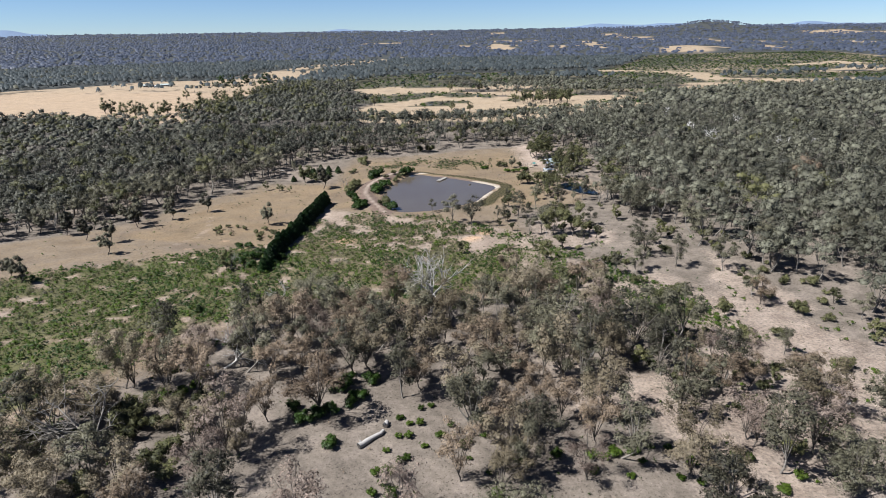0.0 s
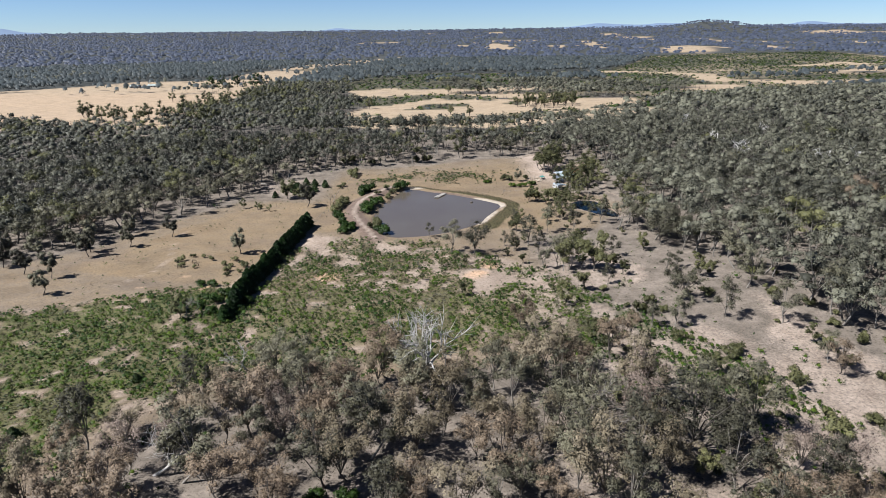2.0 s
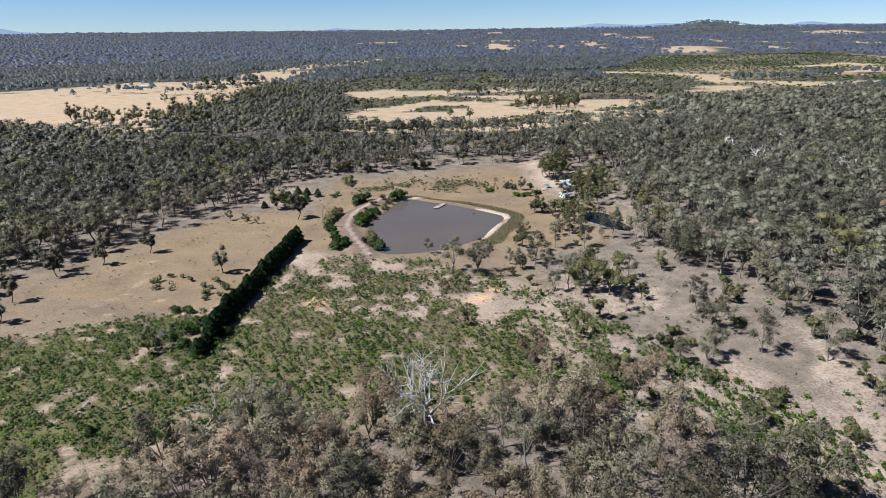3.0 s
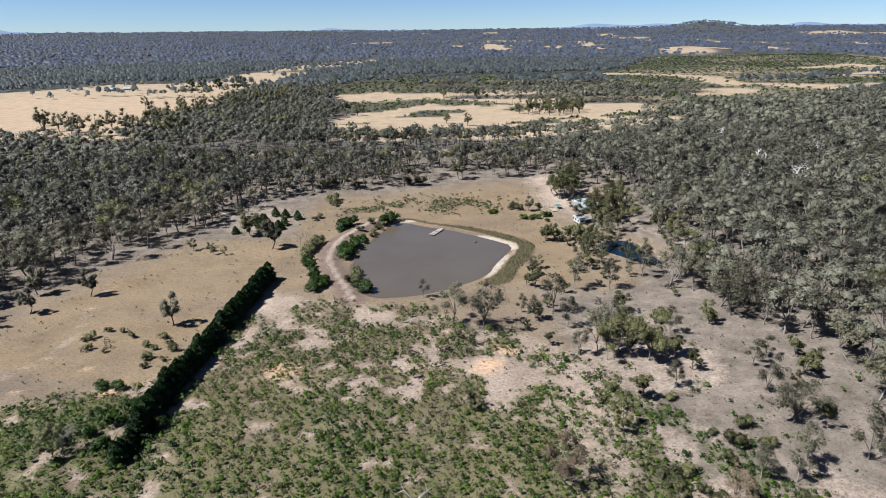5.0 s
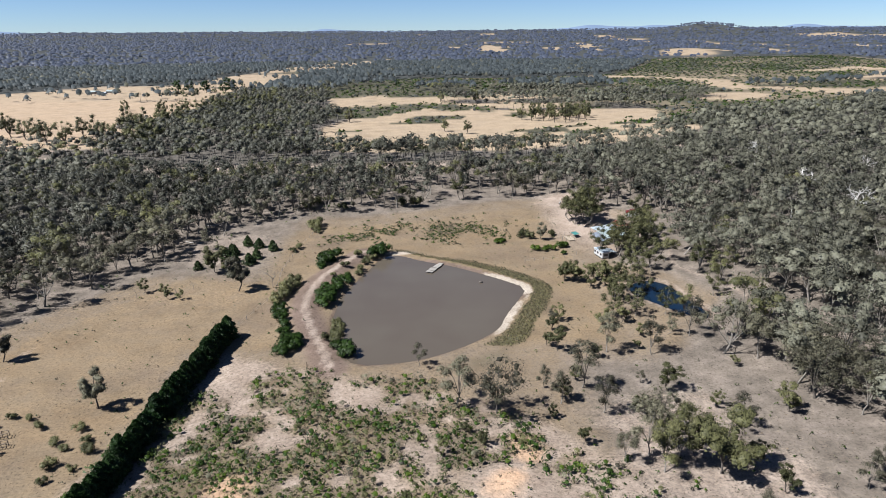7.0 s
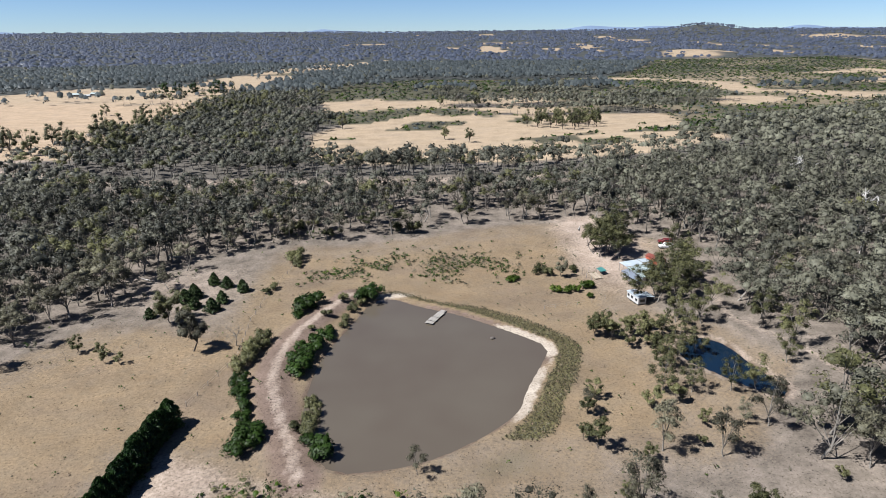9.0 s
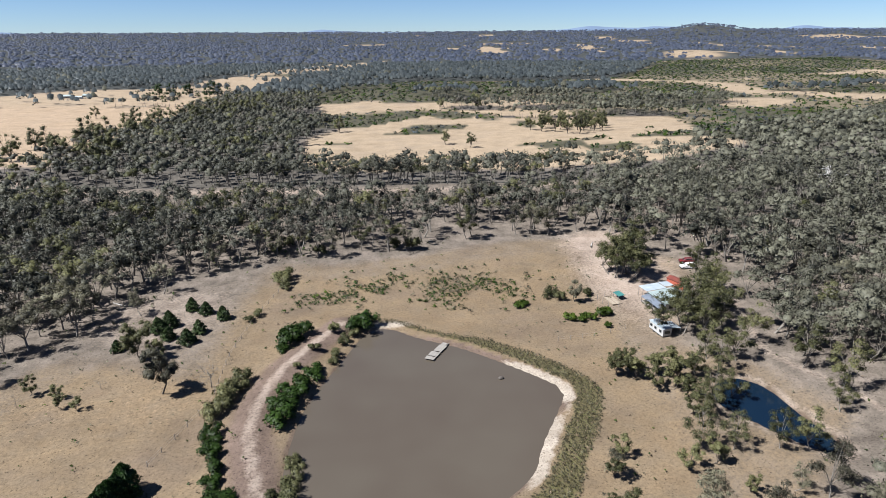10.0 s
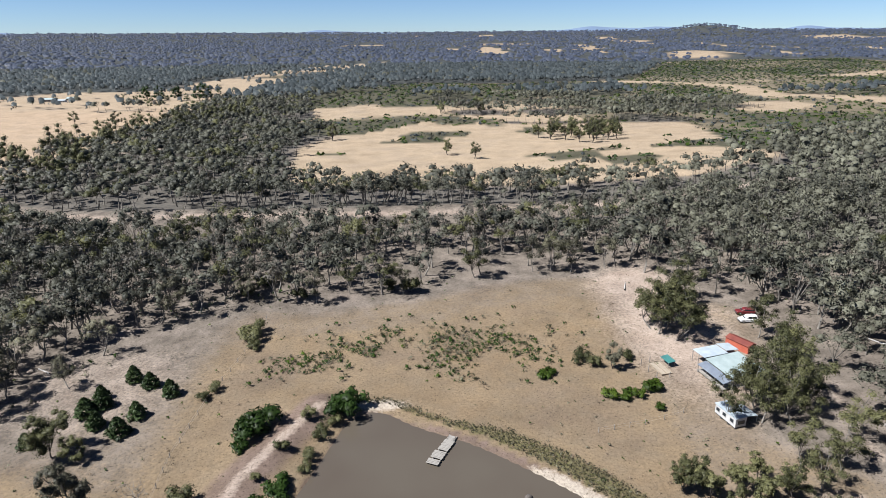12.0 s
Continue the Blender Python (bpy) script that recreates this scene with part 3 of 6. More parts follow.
beach = 1.25 * smooth((e_pond + 3.0) / 1.2) * smooth((X - 13) / 8) * smooth((fbm(X, Y, 9, 75) - 0.22) / 0.2) + np.exp(-((X + 10) / 8) ** 2 - ((Y - 333) / 2.6) ** 2) * 1.3
shore = smooth((e_pond + 2.6) / 1.2) * smooth((X + 4) / 6) * smooth((Y - 285) / 10)
wheel_lines = np.zeros_like(X)
for shift in (-0.9, 0.9):
    wheel_lines = np.maximum(wheel_lines, 0.5 * np.exp(-(along([(-101 + shift, 268), (-99 + shift, 252), (-94 + shift, 236), (-93 + shift, 222), (-99 + shift, 205)], X, Y) / 0.7) ** 2))
yard = np.exp(-(((X - 64) / 16) ** 2 + ((Y - 362) / 38) ** 2)) * 0.95 + 0.55 * np.exp(-(((X - 62) / 13) ** 2 + ((Y - 392) / 9) ** 2))
tracks = np.exp(-(along(BANK_TRACK, X, Y) / 1.25) ** 2)
pale_west = 0.5 * np.exp(-(((X + 74) / 24) ** 2 + ((Y - 344) / 22) ** 2) ** 2)
roads = np.maximum(np.exp(-(along(CAR_TRACK, X, Y) / 1.8) ** 2) * 0.6, np.exp(-(along(WOOD_ROAD, X, Y) / 2.4) ** 2) * 1.2)
east_bare = 0.62 * smooth((fbm(X, Y, 26, 71) - 0.42) / 0.2) * smooth((e_home + 2) / 8) * smooth((250 - Y) / 20) * smooth((X - 10) / 20)
scrub_bare = 0.7 * (1 - scrub_cover) * smooth((inside(SCRUB, X, Y) + 4) / 8)
dam_rim = 0.7 * np.exp(-((e_dam + 1.2) / 1.3) ** 2)
creek = np.exp(-((Y - 640 - 1.4 * (X + 190) + 18 * np.sin(X / 14)) / 5) ** 2) * ((X > -260) & (X < -120)) * 1.2
point_values(ground_mesh, "bare", np.clip(np.maximum.reduce([wheel_lines, 0.6 * beach, yard, tracks, roads, pale_west, east_bare, scrub_bare, dam_rim, creek]), 0, 1.3))
patches = 0.42 * smooth((inside(FIELD_LEFT, X, Y) + 10) / 25) * smooth((1100 - Y) / 200) * (1 - wood_cover)
for px, py, r in ((-33, 209, 4.2), (12, 209, 4.5), (18, 222, 4), (-80, 214, 1.8), (-90, 203, 1.6), (-58, 296, 20), (-84, 296, 20), (-36, 255, 8), (-104, 292, 16), (-62, 310, 14)):
    patches = np.maximum(patches, (0.85 if r < 6 else 0.28) * np.exp(-(((X - px) ** 2 + (Y - py) ** 2) / r ** 2)))
pits = np.zeros_like(X)
for px, py, rx, ry in PITS:
    pits = np.maximum(pits, np.exp(-(((X - px) / rx) ** 2 + ((Y - py) / ry) ** 2)) * (0.6 + 0.9 * fbm(X, Y, 3.0, 88)))
point_values(ground_mesh, "sand", np.clip(beach - 0.22, 0, 1))
point_values(ground_mesh, "clay", np.maximum(0.95 * np.exp(-(along(BANK_TRACK, X, Y) / 5.2) ** 4), shore))
point_values(ground_mesh, "ochre", np.maximum(patches, 1.2 * pits))
point_values(ground_mesh, "wet", smooth((np.maximum(e_pond, e_dam) + 0.9) / 1.0))
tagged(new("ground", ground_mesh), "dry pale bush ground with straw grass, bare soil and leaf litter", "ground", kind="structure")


def sheet(name, poly, z, mat):
    bm = bmesh.new()
    bm.faces.new([bm.verts.new((x, y, z)) for x, y in poly])
    return new(name, bm_mesh(bm, name, mat))


def grown(poly, by):
    cx, cy = sum(p[0] for p in poly) / len(poly), sum(p[1] for p in poly) / len(poly)
    return [(cx + (x - cx) * (1 + by / math.hypot(x - cx, y - cy)), cy + (y - cy) * (1 + by / math.hypot(x - cx, y - cy))) for x, y in poly]


tagged(sheet("water_pond", grown(POND, 1.5), 0.0, water_muddy), "still brown muddy water of a farm dam", "water", kind="structure")
tagged(sheet("water_dam", grown(DAM, 1.5), 1.2, water_dark), "small dark water hole among trees, tinted with sky blue", "water", kind="structure")


# ======== trees ========
def grow_tree(seed, h, wide, limbs=5, clumps=4, sprays=480, size=0.40, fork=0.19, sides=6, lean=0.05, thick=0.020, flat=0.80, low=0.42, puff=0.62, skirt=0.62):
    """A forked eucalypt: bark (verts, faces) and leaves (verts, faces)."""
    rng = np.random.default_rng(seed)
    top = np.array([rng.normal() * lean * h, rng.normal() * lean * h, h * fork])
    r0 = h * thick
    if sides > 4:
        pieces = [tube([(0, 0, -0.5), (0, 0, 0.0), top * 0.5 + rng.normal(size=3) * (0.1, 0.1, 0), top], [r0 * 1.5, r0 * 1.2, r0, r0 * 0.8], sides)]
    else:
        pieces = [tube([(0, 0, -0.4), top, top * (1.3, 1.3, 2.2)], [r0 * 1.3, r0, r0 * 0.3], 3)]
    centres, radii = [], []
    turn = rng.random() * 6.28
    for i in range(limbs):
        a = turn + 6.283 * i / limbs + rng.normal() * 0.35
        reach = wide * 0.5 * rng.uniform(0.45, 0.9) * (0.3 if i == 0 else 1)
        end = np.array([math.cos(a) * reach, math.sin(a) * reach, h * (0.95 if i == 0 else rng.uniform(skirt, 0.90))])
        mid = top + (end - top) * (0.42, 0.42, 0.55) + np.array([math.cos(a), math.sin(a), 0]) * reach * rng.uniform(-0.1, 0.1)
        if sides > 3:
            pieces.append(tube([top, mid, end] if sides > 4 else [top, end], [r0 * 0.6, r0 * 0.4, r0 * 0.14] if sides > 4 else [r0 * 0.5, r0 * 0.1], 4 if sides > 4 else 3))
        for k in range(clumps):
            b = a + rng.normal() * 1.1
            tip = mid + (end - mid) * rng.uniform(0.1, 1.05) + np.array([math.cos(b), math.sin(b), 0]) * wide * 0.15 * rng.uniform(0.2, 1.2)
            tip[2] = max(tip[2] + h * rng.uniform(-0.08, 0.05), h * (low + 0.08))
            if sides > 4:
                pieces.append(tube([mid + (end - mid) * 0.3, tip], [r0 * 0.26, r0 * 0.08], 3))
            centres.append(tip)
            r = wide * rng.uniform(0.13, 0.21) * (1 if sides > 4 else 1.12 if sides > 3 else 1.7)
            radii.append((r, r, r * flat))
    radii = np.array(radii)
    every = 2 if sides == 4 else 1
    inner = puffs(rng, centres[::every], radii[::every] * (puff if sides > 4 else 0.58), sides < 5)
    crown = joined([inner, leaves(rng, centres, radii * (1.0 if sides > 4 else 1.08), sprays, size)]) if sprays else inner
    return joined(pieces), crown, crown_normals(*crown, centres)


def bare_tree(seed, h, wide, limbs=6, sides=6, thick=0.026, lean=0.1, rise=(0.3, 1.3)):
    """A dead tree with crooked bare limbs."""
    rng = np.random.default_rng(seed)
    r0 = h * thick
    top = np.array([rng.normal() * lean * h, rng.normal() * lean * h, h * 0.42])
    pieces = [tube([(0, 0, -0.5), top * 0.5 + rng.normal(size=3) * (0.2, 0.2, 0), top], [r0 * 1.5, r0, r0 * 0.8], sides)]
    for i in range(limbs):
        a = 6.283 * i / limbs + rng.normal() * 0.5
        p, d, r = top * rng.uniform(0.6, 1.0), np.array([math.cos(a), math.sin(a), rng.uniform(*rise)]), r0 * 0.55
        pts = [p]
        for k in range(5):
            d = d / np.linalg.norm(d) + rng.normal(size=3) * 0.42 + (0, 0, 0.08)
            p = p + d / np.linalg.norm(d) * wide * 0.13
            pts.append(p)
            if k > 0:
                for _ in range(3):
                    e = d / np.linalg.norm(d) + rng.normal(size=3) * 0.8
                    q = p + e / np.linalg.norm(e) * wide * 0.13
                    pieces.append(tube([p, q, q + (e + rng.normal(size=3) * 0.7) * wide * 0.06], [r * 0.42, r * 0.25, r * 0.08], 3))
                    for _ in range(2):
                        g = e + rng.normal(size=3) * 0.9
                        pieces.append(tube([q, q + g / np.linalg.norm(g) * wide * 0.07], [r * 0.2, r * 0.06], 3))
        pieces.append(tube(pts, np.linspace(r, r * 0.2, 6), 4))
    return joined(pieces)


def tree_kind(name, bark, leaf, seeds, **how):
    kinds = []
    for s in seeds:
        trunk, crown, normals = grow_tree(s, **how)
        kinds.append((mesh_np(name + " trunk", *trunk, bark, flat=False), soft_normals(mesh_np(name + " crown", *crown, leaf, flat=False), normals)))
    return kinds


KINDS = {
    "olive": tree_kind("olive", bark_grey, leaf_olive, (1, 2, 3, 4, 5), h=12, wide=7.4, limbs=6, sprays=2900, size=0.23, puff=0.34, low=0.26, skirt=0.46, thick=0.012),
    "green": tree_kind("green", bark_grey, leaf_green, (11, 12, 13), h=12, wide=7.6, limbs=6, sprays=2900, size=0.23, puff=0.40, low=0.24, skirt=0.44, thick=0.012),
    "brown": tree_kind("brown", bark_dark, leaf_brown, (21, 22, 23, 24), h=12, wide=7.4, limbs=8, sprays=3300, size=0.20, puff=0.30, low=0.26, fork=0.12, skirt=0.48, thick=0.011),
    "tan": tree_kind("tan", bark_dark, leaf_tan, (91, 92, 93, 94), h=12, wide=7.6, limbs=8, sprays=3400, size=0.20, puff=0.30, low=0.24, fork=0.12, skirt=0.46, thick=0.011),
    "pink": tree_kind("pink", bark_dark, leaf_pink, (31, 32, 33), h=11, wide=6.8, limbs=9, sprays=3000, size=0.17, puff=0.18, low=0.26, fork=0.10, skirt=0.44, thick=0.011),
    "dark": tree_kind("dark", bark_dark, leaf_green, (41, 42), h=10, wide=9.4, sprays=3400, limbs=8, clumps=6, fork=0.12, flat=0.95, low=0.06, skirt=0.30, size=0.22, puff=0.50, thick=0.014),
    "broad": tree_kind("broad", bark_dark, leaf_olive, (51, 52, 53), h=10, wide=9.6, sprays=3800, limbs=9, clumps=5, size=0.18, puff=0.28, low=0.22, fork=0.14, skirt=0.50, thick=0.015),
    "sapling": tree_kind("sapling", bark_dark, leaf_green, (61, 62, 63), h=5, wide=3.4, sprays=1300, limbs=7, clumps=4, size=0.18, fork=0.10, low=0.06, skirt=0.36, puff=0.58, thick=0.012),
    "oval": tree_kind("oval", bark_dark, leaf_olive, (81, 82, 83), h=9.5, wide=5.4, sprays=2500, limbs=8, clumps=5, size=0.20, fork=0.20, flat=1.2, low=0.14, skirt=0.40, puff=0.60, thick=0.014),
    "field": tree_kind("field", bark_dark, leaf_green, (71, 72, 73), h=12, wide=9, limbs=8, clumps=3, sprays=900, size=0.36, low=0.05, fork=0.12, flat=1.0, skirt=0.34, puff=0.5),
    "field_dark": tree_kind("field_dark", bark_dark, leaf_dark, (75, 76), h=12, wide=11, limbs=8, clumps=3, sprays=900, size=0.40, low=0.0, fork=0.1, flat=1.0, skirt=0.25, puff=0.5),
}
WORDS = {
    "olive": "slender olive-grey eucalypt", "green": "green-crowned pale-trunked eucalypt",
    "brown": "browning dark-stemmed eucalypt", "tan": "dry tan-crowned multi-stemmed eucalypt", "pink": "half-bare pinkish-grey eucalypt",
    "dark": "dense dark-green round tree", "broad": "broad spreading grey-green eucalypt", "sapling": "small young green eucalypt", "oval": "round dense-crowned olive-grey tree", "field": "full-crowned olive-grey tree", "field_dark": "dense dark-green round tree",
}
HEIGHT = {"olive": 12, "green": 12, "brown": 12, "tan": 12, "pink": 11, "dark": 10, "broad": 10, "sapling": 5, "oval": 8.4, "field": 12, "field_dark": 12}
tree_rng = np.random.default_rng(5)
standing = []


def plant(kind, x, y, h, wide=1.0, where="standing on dry ground"):
    trunk, crown = KINDS[kind][int(tree_rng.integers(len(KINDS[kind])))]
    s = h / HEIGHT[kind]
    ob = new("sapling" if kind == "sapling" else "tree")
    ob.matrix_basis = Matrix.LocRotScale((x, y, float(height(x, y))), Euler((0, 0, tree_rng.random() * 6.28)), (s * wide, s * wide, s))
    part("trunk", trunk, ob)
    part("crown", crown, ob)
    standing.append((x, y))
    return tagged(ob, WORDS[kind] + ", " + where, "sapling" if kind == "sapling" else "tree", group="young trees of the property" if kind == "sapling" else "eucalypts of the property")


def plant_all(kind, spots, where):
    for x, y, h in spots:
        plant(kind, x, y, h, where=where)


plant_all("oval", [(-70, 239, 9.5), (-103, 260, 9), (-114, 248, 8), (-124, 238, 9), (-130, 172, 9), (-136, 176, 7), (-126, 243, 8), (-139, 250, 9), (-123, 214, 8),
                   (-135, 219, 9), (-147, 227, 9), (-160, 231, 10), (-116, 198, 8), (-141, 236, 9), (-152, 238, 9), (-130, 252, 9), (-133, 246, 8), (-120, 262, 9)],
          "alone in the dry paddock")
plant_all("oval", [(-58, 302, 11.5), (44, 346, 6.5)], "alone on dry grass")
plant_all("olive", [(-2, 253, 6), (6, 236, 13), (34, 242, 12), (28, 236, 8), (36, 232, 9), (33, 271, 6), (44, 258, 11), (40, 217, 11), (84, 224, 13),
                    (90, 214, 14), (91, 202, 15), (88, 188, 13), (60, 223, 8), (76, 248, 12), (75, 207, 6), (75, 172, 11), (87, 167, 12), (101, 170, 15), (66, 262, 11), (54, 255, 10)],
          "beside the farm dam")
plant_all("broad", [(14, 233, 12), (68, 183, 10), (29, 130, 15), (24, 117, 14), (-36, 150, 11), (44, 222, 12), (81, 240, 13), (79, 231, 14), (87, 236, 13)], "in open ground")
plant_all("green", [(44, 215, 13), (41, 212, 11), (61, 367, 15), (66, 364, 14), (67, 372, 14), (73, 376, 13), (59, 363, 13), (66, 302, 9), (65, 293, 8), (60, 291, 8), (55, 285, 9), (51, 277, 9), (57, 276, 8), (65, 275, 8), (70, 274, 9), (63, 356, 16), (66, 357, 15), (60, 360, 14), (62, 361, 15), (64, 363, 13), (16, 399, 13), (-22, 390, 11), (60, 322, 11), (66, 321, 12), (71, 319, 11), (76, 322, 11), (67, 326, 13), (70, 328, 13), (73, 331, 13), (77, 334, 12), (72, 323, 13), (79, 328, 12), (68, 331, 10), (80, 338, 12),
                    (58, 288, 7), (84, 300, 11), (86, 290, 12), (82, 284, 8), (60, 300, 8),
                    (72, 306, 11), (66, 308, 10), (79, 312, 11), (82, 353, 12), (83, 343, 12)], "near the farmhouse clearing")
plant_all("olive", [(-31, 384, 11), (-6, 389, 9), (35, 403, 12), (41, 402, 13), (47, 402, 12), (58, 402, 12), (-68, 377, 12), (-51, 386, 10), (-81, 345, 9), (-93, 342, 12), (-103, 334, 12),
                    (-110, 324, 13), (-104, 322, 12), (-118, 300, 12)], "at the clearing's edge")
plant_all("dark", [(-71, 320, 9.5), (-66, 318.5, 5.5)], "beside the young pines")
plant_all("dark", [(50.5, 211, 13)], "casting deep shade on pale ground")
plant_all("brown", [(-34, 96, 11), (-37, 91, 11), (-25, 106, 12), (-30, 112, 12), (-22, 126, 12), (11, 89, 12), (23, 94, 12), (28, 86, 12), (14, 93, 11), (52, 103, 10), (58, 101, 11),
                    (64, 103, 11), (75, 102, 11), (77, 96, 10), (-4, 106, 12), (6, 119, 11), (-22, 120, 12), (-20, 128, 11), (87, 144, 10), (48, 163, 8), (40, 152, 13), (22, 170, 11)],
          "in the dry near woodland")
plant_all("sapling", [(44, 306, 6), (47, 305, 7), (54, 297, 7), (56, 293, 6), (33, 270, 5), (29, 238, 5), (52, 273, 6), (47, 272, 6), (54, 288, 5), (47, 303, 7), (44, 304, 7), (52, 303, 7.5), (55, 300, 7), (50, 298, 6), (57, 306, 6), (60, 302, 6), (36, 276, 5), (30, 262, 4), (34, 193, 3.5),
                      (-88, 304, 5), (-81, 302, 4), (-78, 298, 4), (-74, 297, 3.5), (-69, 180, 7), (48, 216, 5), (10, 222, 3.5), (7, 226, 3), (2, 219, 3.5), (-4, 205, 3), (8, 192, 5)],
          "standing singly on pale ground")

# woodland trees round the clearing, spread by the plan's density


def spread_points(x0, x1, y0, y1, step, seed):
    rng = np.random.default_rng(seed)
    u, v = np.meshgrid(np.arange(x0, x1, step), np.arange(y0, y1, step))
    u, v = u.ravel() + rng.uniform(-0.48, 0.48, u.size) * step, v.ravel() + rng.uniform(-0.48, 0.48, v.size) * step
    return u, v, rng


def off_standing(x, y, gap):
    s = np.array(standing)
    return np.array([np.min(np.hypot(s[:, 0] - a, s[:, 1] - b)) > gap for a, b in zip(x, y)]) if len(x) else np.zeros(0, bool)


u, v, rng = spread_points(-100, 118, 68, 170, 7.3, 7)
ok = (rng.random(u.size) < wooded(u, v) * np.maximum(0.5 + 0.5 * smooth((v - 98) / 14), 0.95 * smooth((-38 - u) / 8))) & (inside(HOME, u, v) > 0)
u, v = u[ok], v[ok]
keep = off_standing(u, v, 4.6)
for x, y in zip(u[keep], v[keep]):
    q = rng.random()
    east = float(smooth((x - 34) / 20))
    q = q + 0.45 * east * (1 - q)
    kind = ("brown" if q < 0.24 else "tan" if q < 0.50 else "pink" if q < 0.64 else "olive" if q < 0.90 else "broad")
    plant(kind, float(x), float(y), float(rng.uniform(9, 16.5)), float(rng.uniform(0.9, 1.2)), where="in the dry near woodland")


# the woods beyond, too many to count
def wood_template(seed, kind):
    how = {"near": dict(h=13.5, wide=10.4, limbs=5, clumps=3, sprays=800, size=0.34, sides=4, thick=0.018, low=0.30),
           "mid": dict(h=13, wide=10.6, limbs=4, clumps=2, sprays=290, size=0.52, sides=4, thick=0.018, low=0.30),
           "far": dict(h=12, wide=10.0, limbs=3, clumps=1, sprays=60, size=0.85, sides=3, thick=0.018)}
    if kind in how:
        (bv, bf), (lv, lf), ln = grow_tree(seed, **how[kind])
    else:
        rng = np.random.default_rng(seed)
        bv, bf = np.zeros((0, 3)), np.zeros((0, 3), int)
        if kind == "clump":
            centres = np.array([(0, 0, 7.4), (1.8, 0.6, 6.2), (-1.5, 1.2, 6.0)]) + rng.normal(size=(3, 3)) * 0.7
            lv, lf = joined([puffs(rng, centres[:1], [(3.4, 3.4, 3.4)], True), leaves(rng, centres, np.full((3, 3), (2.9, 2.9, 2.9)), 24, 1.5, thin=(0.3, 0.6))])
        else:
            centres = rng.uniform((-13, -13, 5.0), (13, 13, 8.5), (3, 3))
            lv, lf = joined([puffs(rng, centres, rng.uniform(0.8, 1.2, (3, 1)) * (6.5, 6.5, 4.6), True), leaves(rng, centres, np.full((3, 3), (6.0, 6.0, 4.4)), 10, 2.6, thin=(0.3, 0.6))])
        ln = crown_normals(lv, lf, centres - (0, 0, 1.5)) + (0, 0, 0.9)
        ln /= np.linalg.norm(ln, axis=1)[:, None]
    normals = np.concatenate([face_normals(bv, bf) if len(bv) else np.zeros((0, 3)), ln])
    return np.concatenate([bv, lv]), np.concatenate([bf, lf + len(bv)]), np.arange(len(bf) + len(lf)) >= len(bf), normals


def wood(name, label, x, y, rng, kind, mixes, tall=(0.80, 1.22)):
    """One mesh of many trees. mixes: weights of olive, green, brown and pink leaves."""
    templates = [wood_template(100 + k, kind) for k in range(6)]
    z = height(x, y)
    region = fbm(x, y, 60, 81)
    V, F, I, T, N, base = [], [], [], [], [], 0
    for k, (tv, tf, leafy, tn) in enumerate(templates):
        own = np.arange(len(x)) % 6 == k
        n = int(own.sum())
        if not n:
            continue
        ang, s = rng.random(n) * 6.283, rng.uniform(*tall, n)
        w = s * rng.uniform(0.8, 1.2, n)
        c, d = np.cos(ang)[:, None], np.sin(ang)[:, None]
        vx = x[own][:, None] + w[:, None] * (tv[:, 0] * c - tv[:, 1] * d)
        vy = y[own][:, None] + w[:, None] * (tv[:, 0] * d + tv[:, 1] * c)
        vz = z[own][:, None] + s[:, None] * tv[:, 2]
        V.append(np.stack([vx, vy, vz], -1).reshape(-1, 3))
        N.append(np.stack([tn[:, 0] * c - tn[:, 1] * d, tn[:, 0] * d + tn[:, 1] * c, np.broadcast_to(tn[:, 2], vx.shape)], -1).reshape(-1, 3))
        F.append((tf[None] + (base + np.arange(n) * len(tv))[:, None, None]).reshape(-1, 3))
        base += n * len(tv)
        edges = np.cumsum(mixes) / sum(mixes)
        kindof = 1 + np.searchsorted(edges, np.clip(0.72 * rng.random(n) + 0.28 * region[own], 0, 0.999))
        hill = rng.random(n) < 0.86 * smooth((x[own] - 60) / 25)
        kindof = np.where(hill & (kind in ("near", "mid", "far")), 5, kindof)
        I.append(np.where(leafy[None], kindof[:, None], 0).ravel())
        T.append(np.repeat(rng.random(n), len(tf)))
    # clump and crowd trees take leaves with haze painted into their colour
    me = mesh_np(name, np.concatenate(V), np.concatenate(F), [bark_grey] + {"crowd": [leaf_haze_blue, leaf_haze_blue, leaf_haze_grey, leaf_haze_blue], "clump": [leaf_haze_grey, leaf_haze_grey, leaf_grey, leaf_dusky], "far": [leaf_grey, leaf_green, leaf_dusky, leaf_pink], "mid": [leaf_grey, leaf_green, leaf_dusky, leaf_pink]}.get(kind, [leaf_olive, leaf_green, leaf_brown, leaf_pink]) + [leaf_hill], np.concatenate(I), flat=False)
    soft_normals(me, np.concatenate(N))
    face_values(me, "tint", np.concatenate(T))
    return tagged(new(name, me), label, "woodland", kind="stuff")


def reach(x, y):
    """Distance from the line of open ground that runs north through the property."""
    return np.hypot(x, y - np.clip(y, 60, 230))


def in_view_country(x, y):
    return (np.abs(x) < 0.735 * y + 28) & (y > 64)


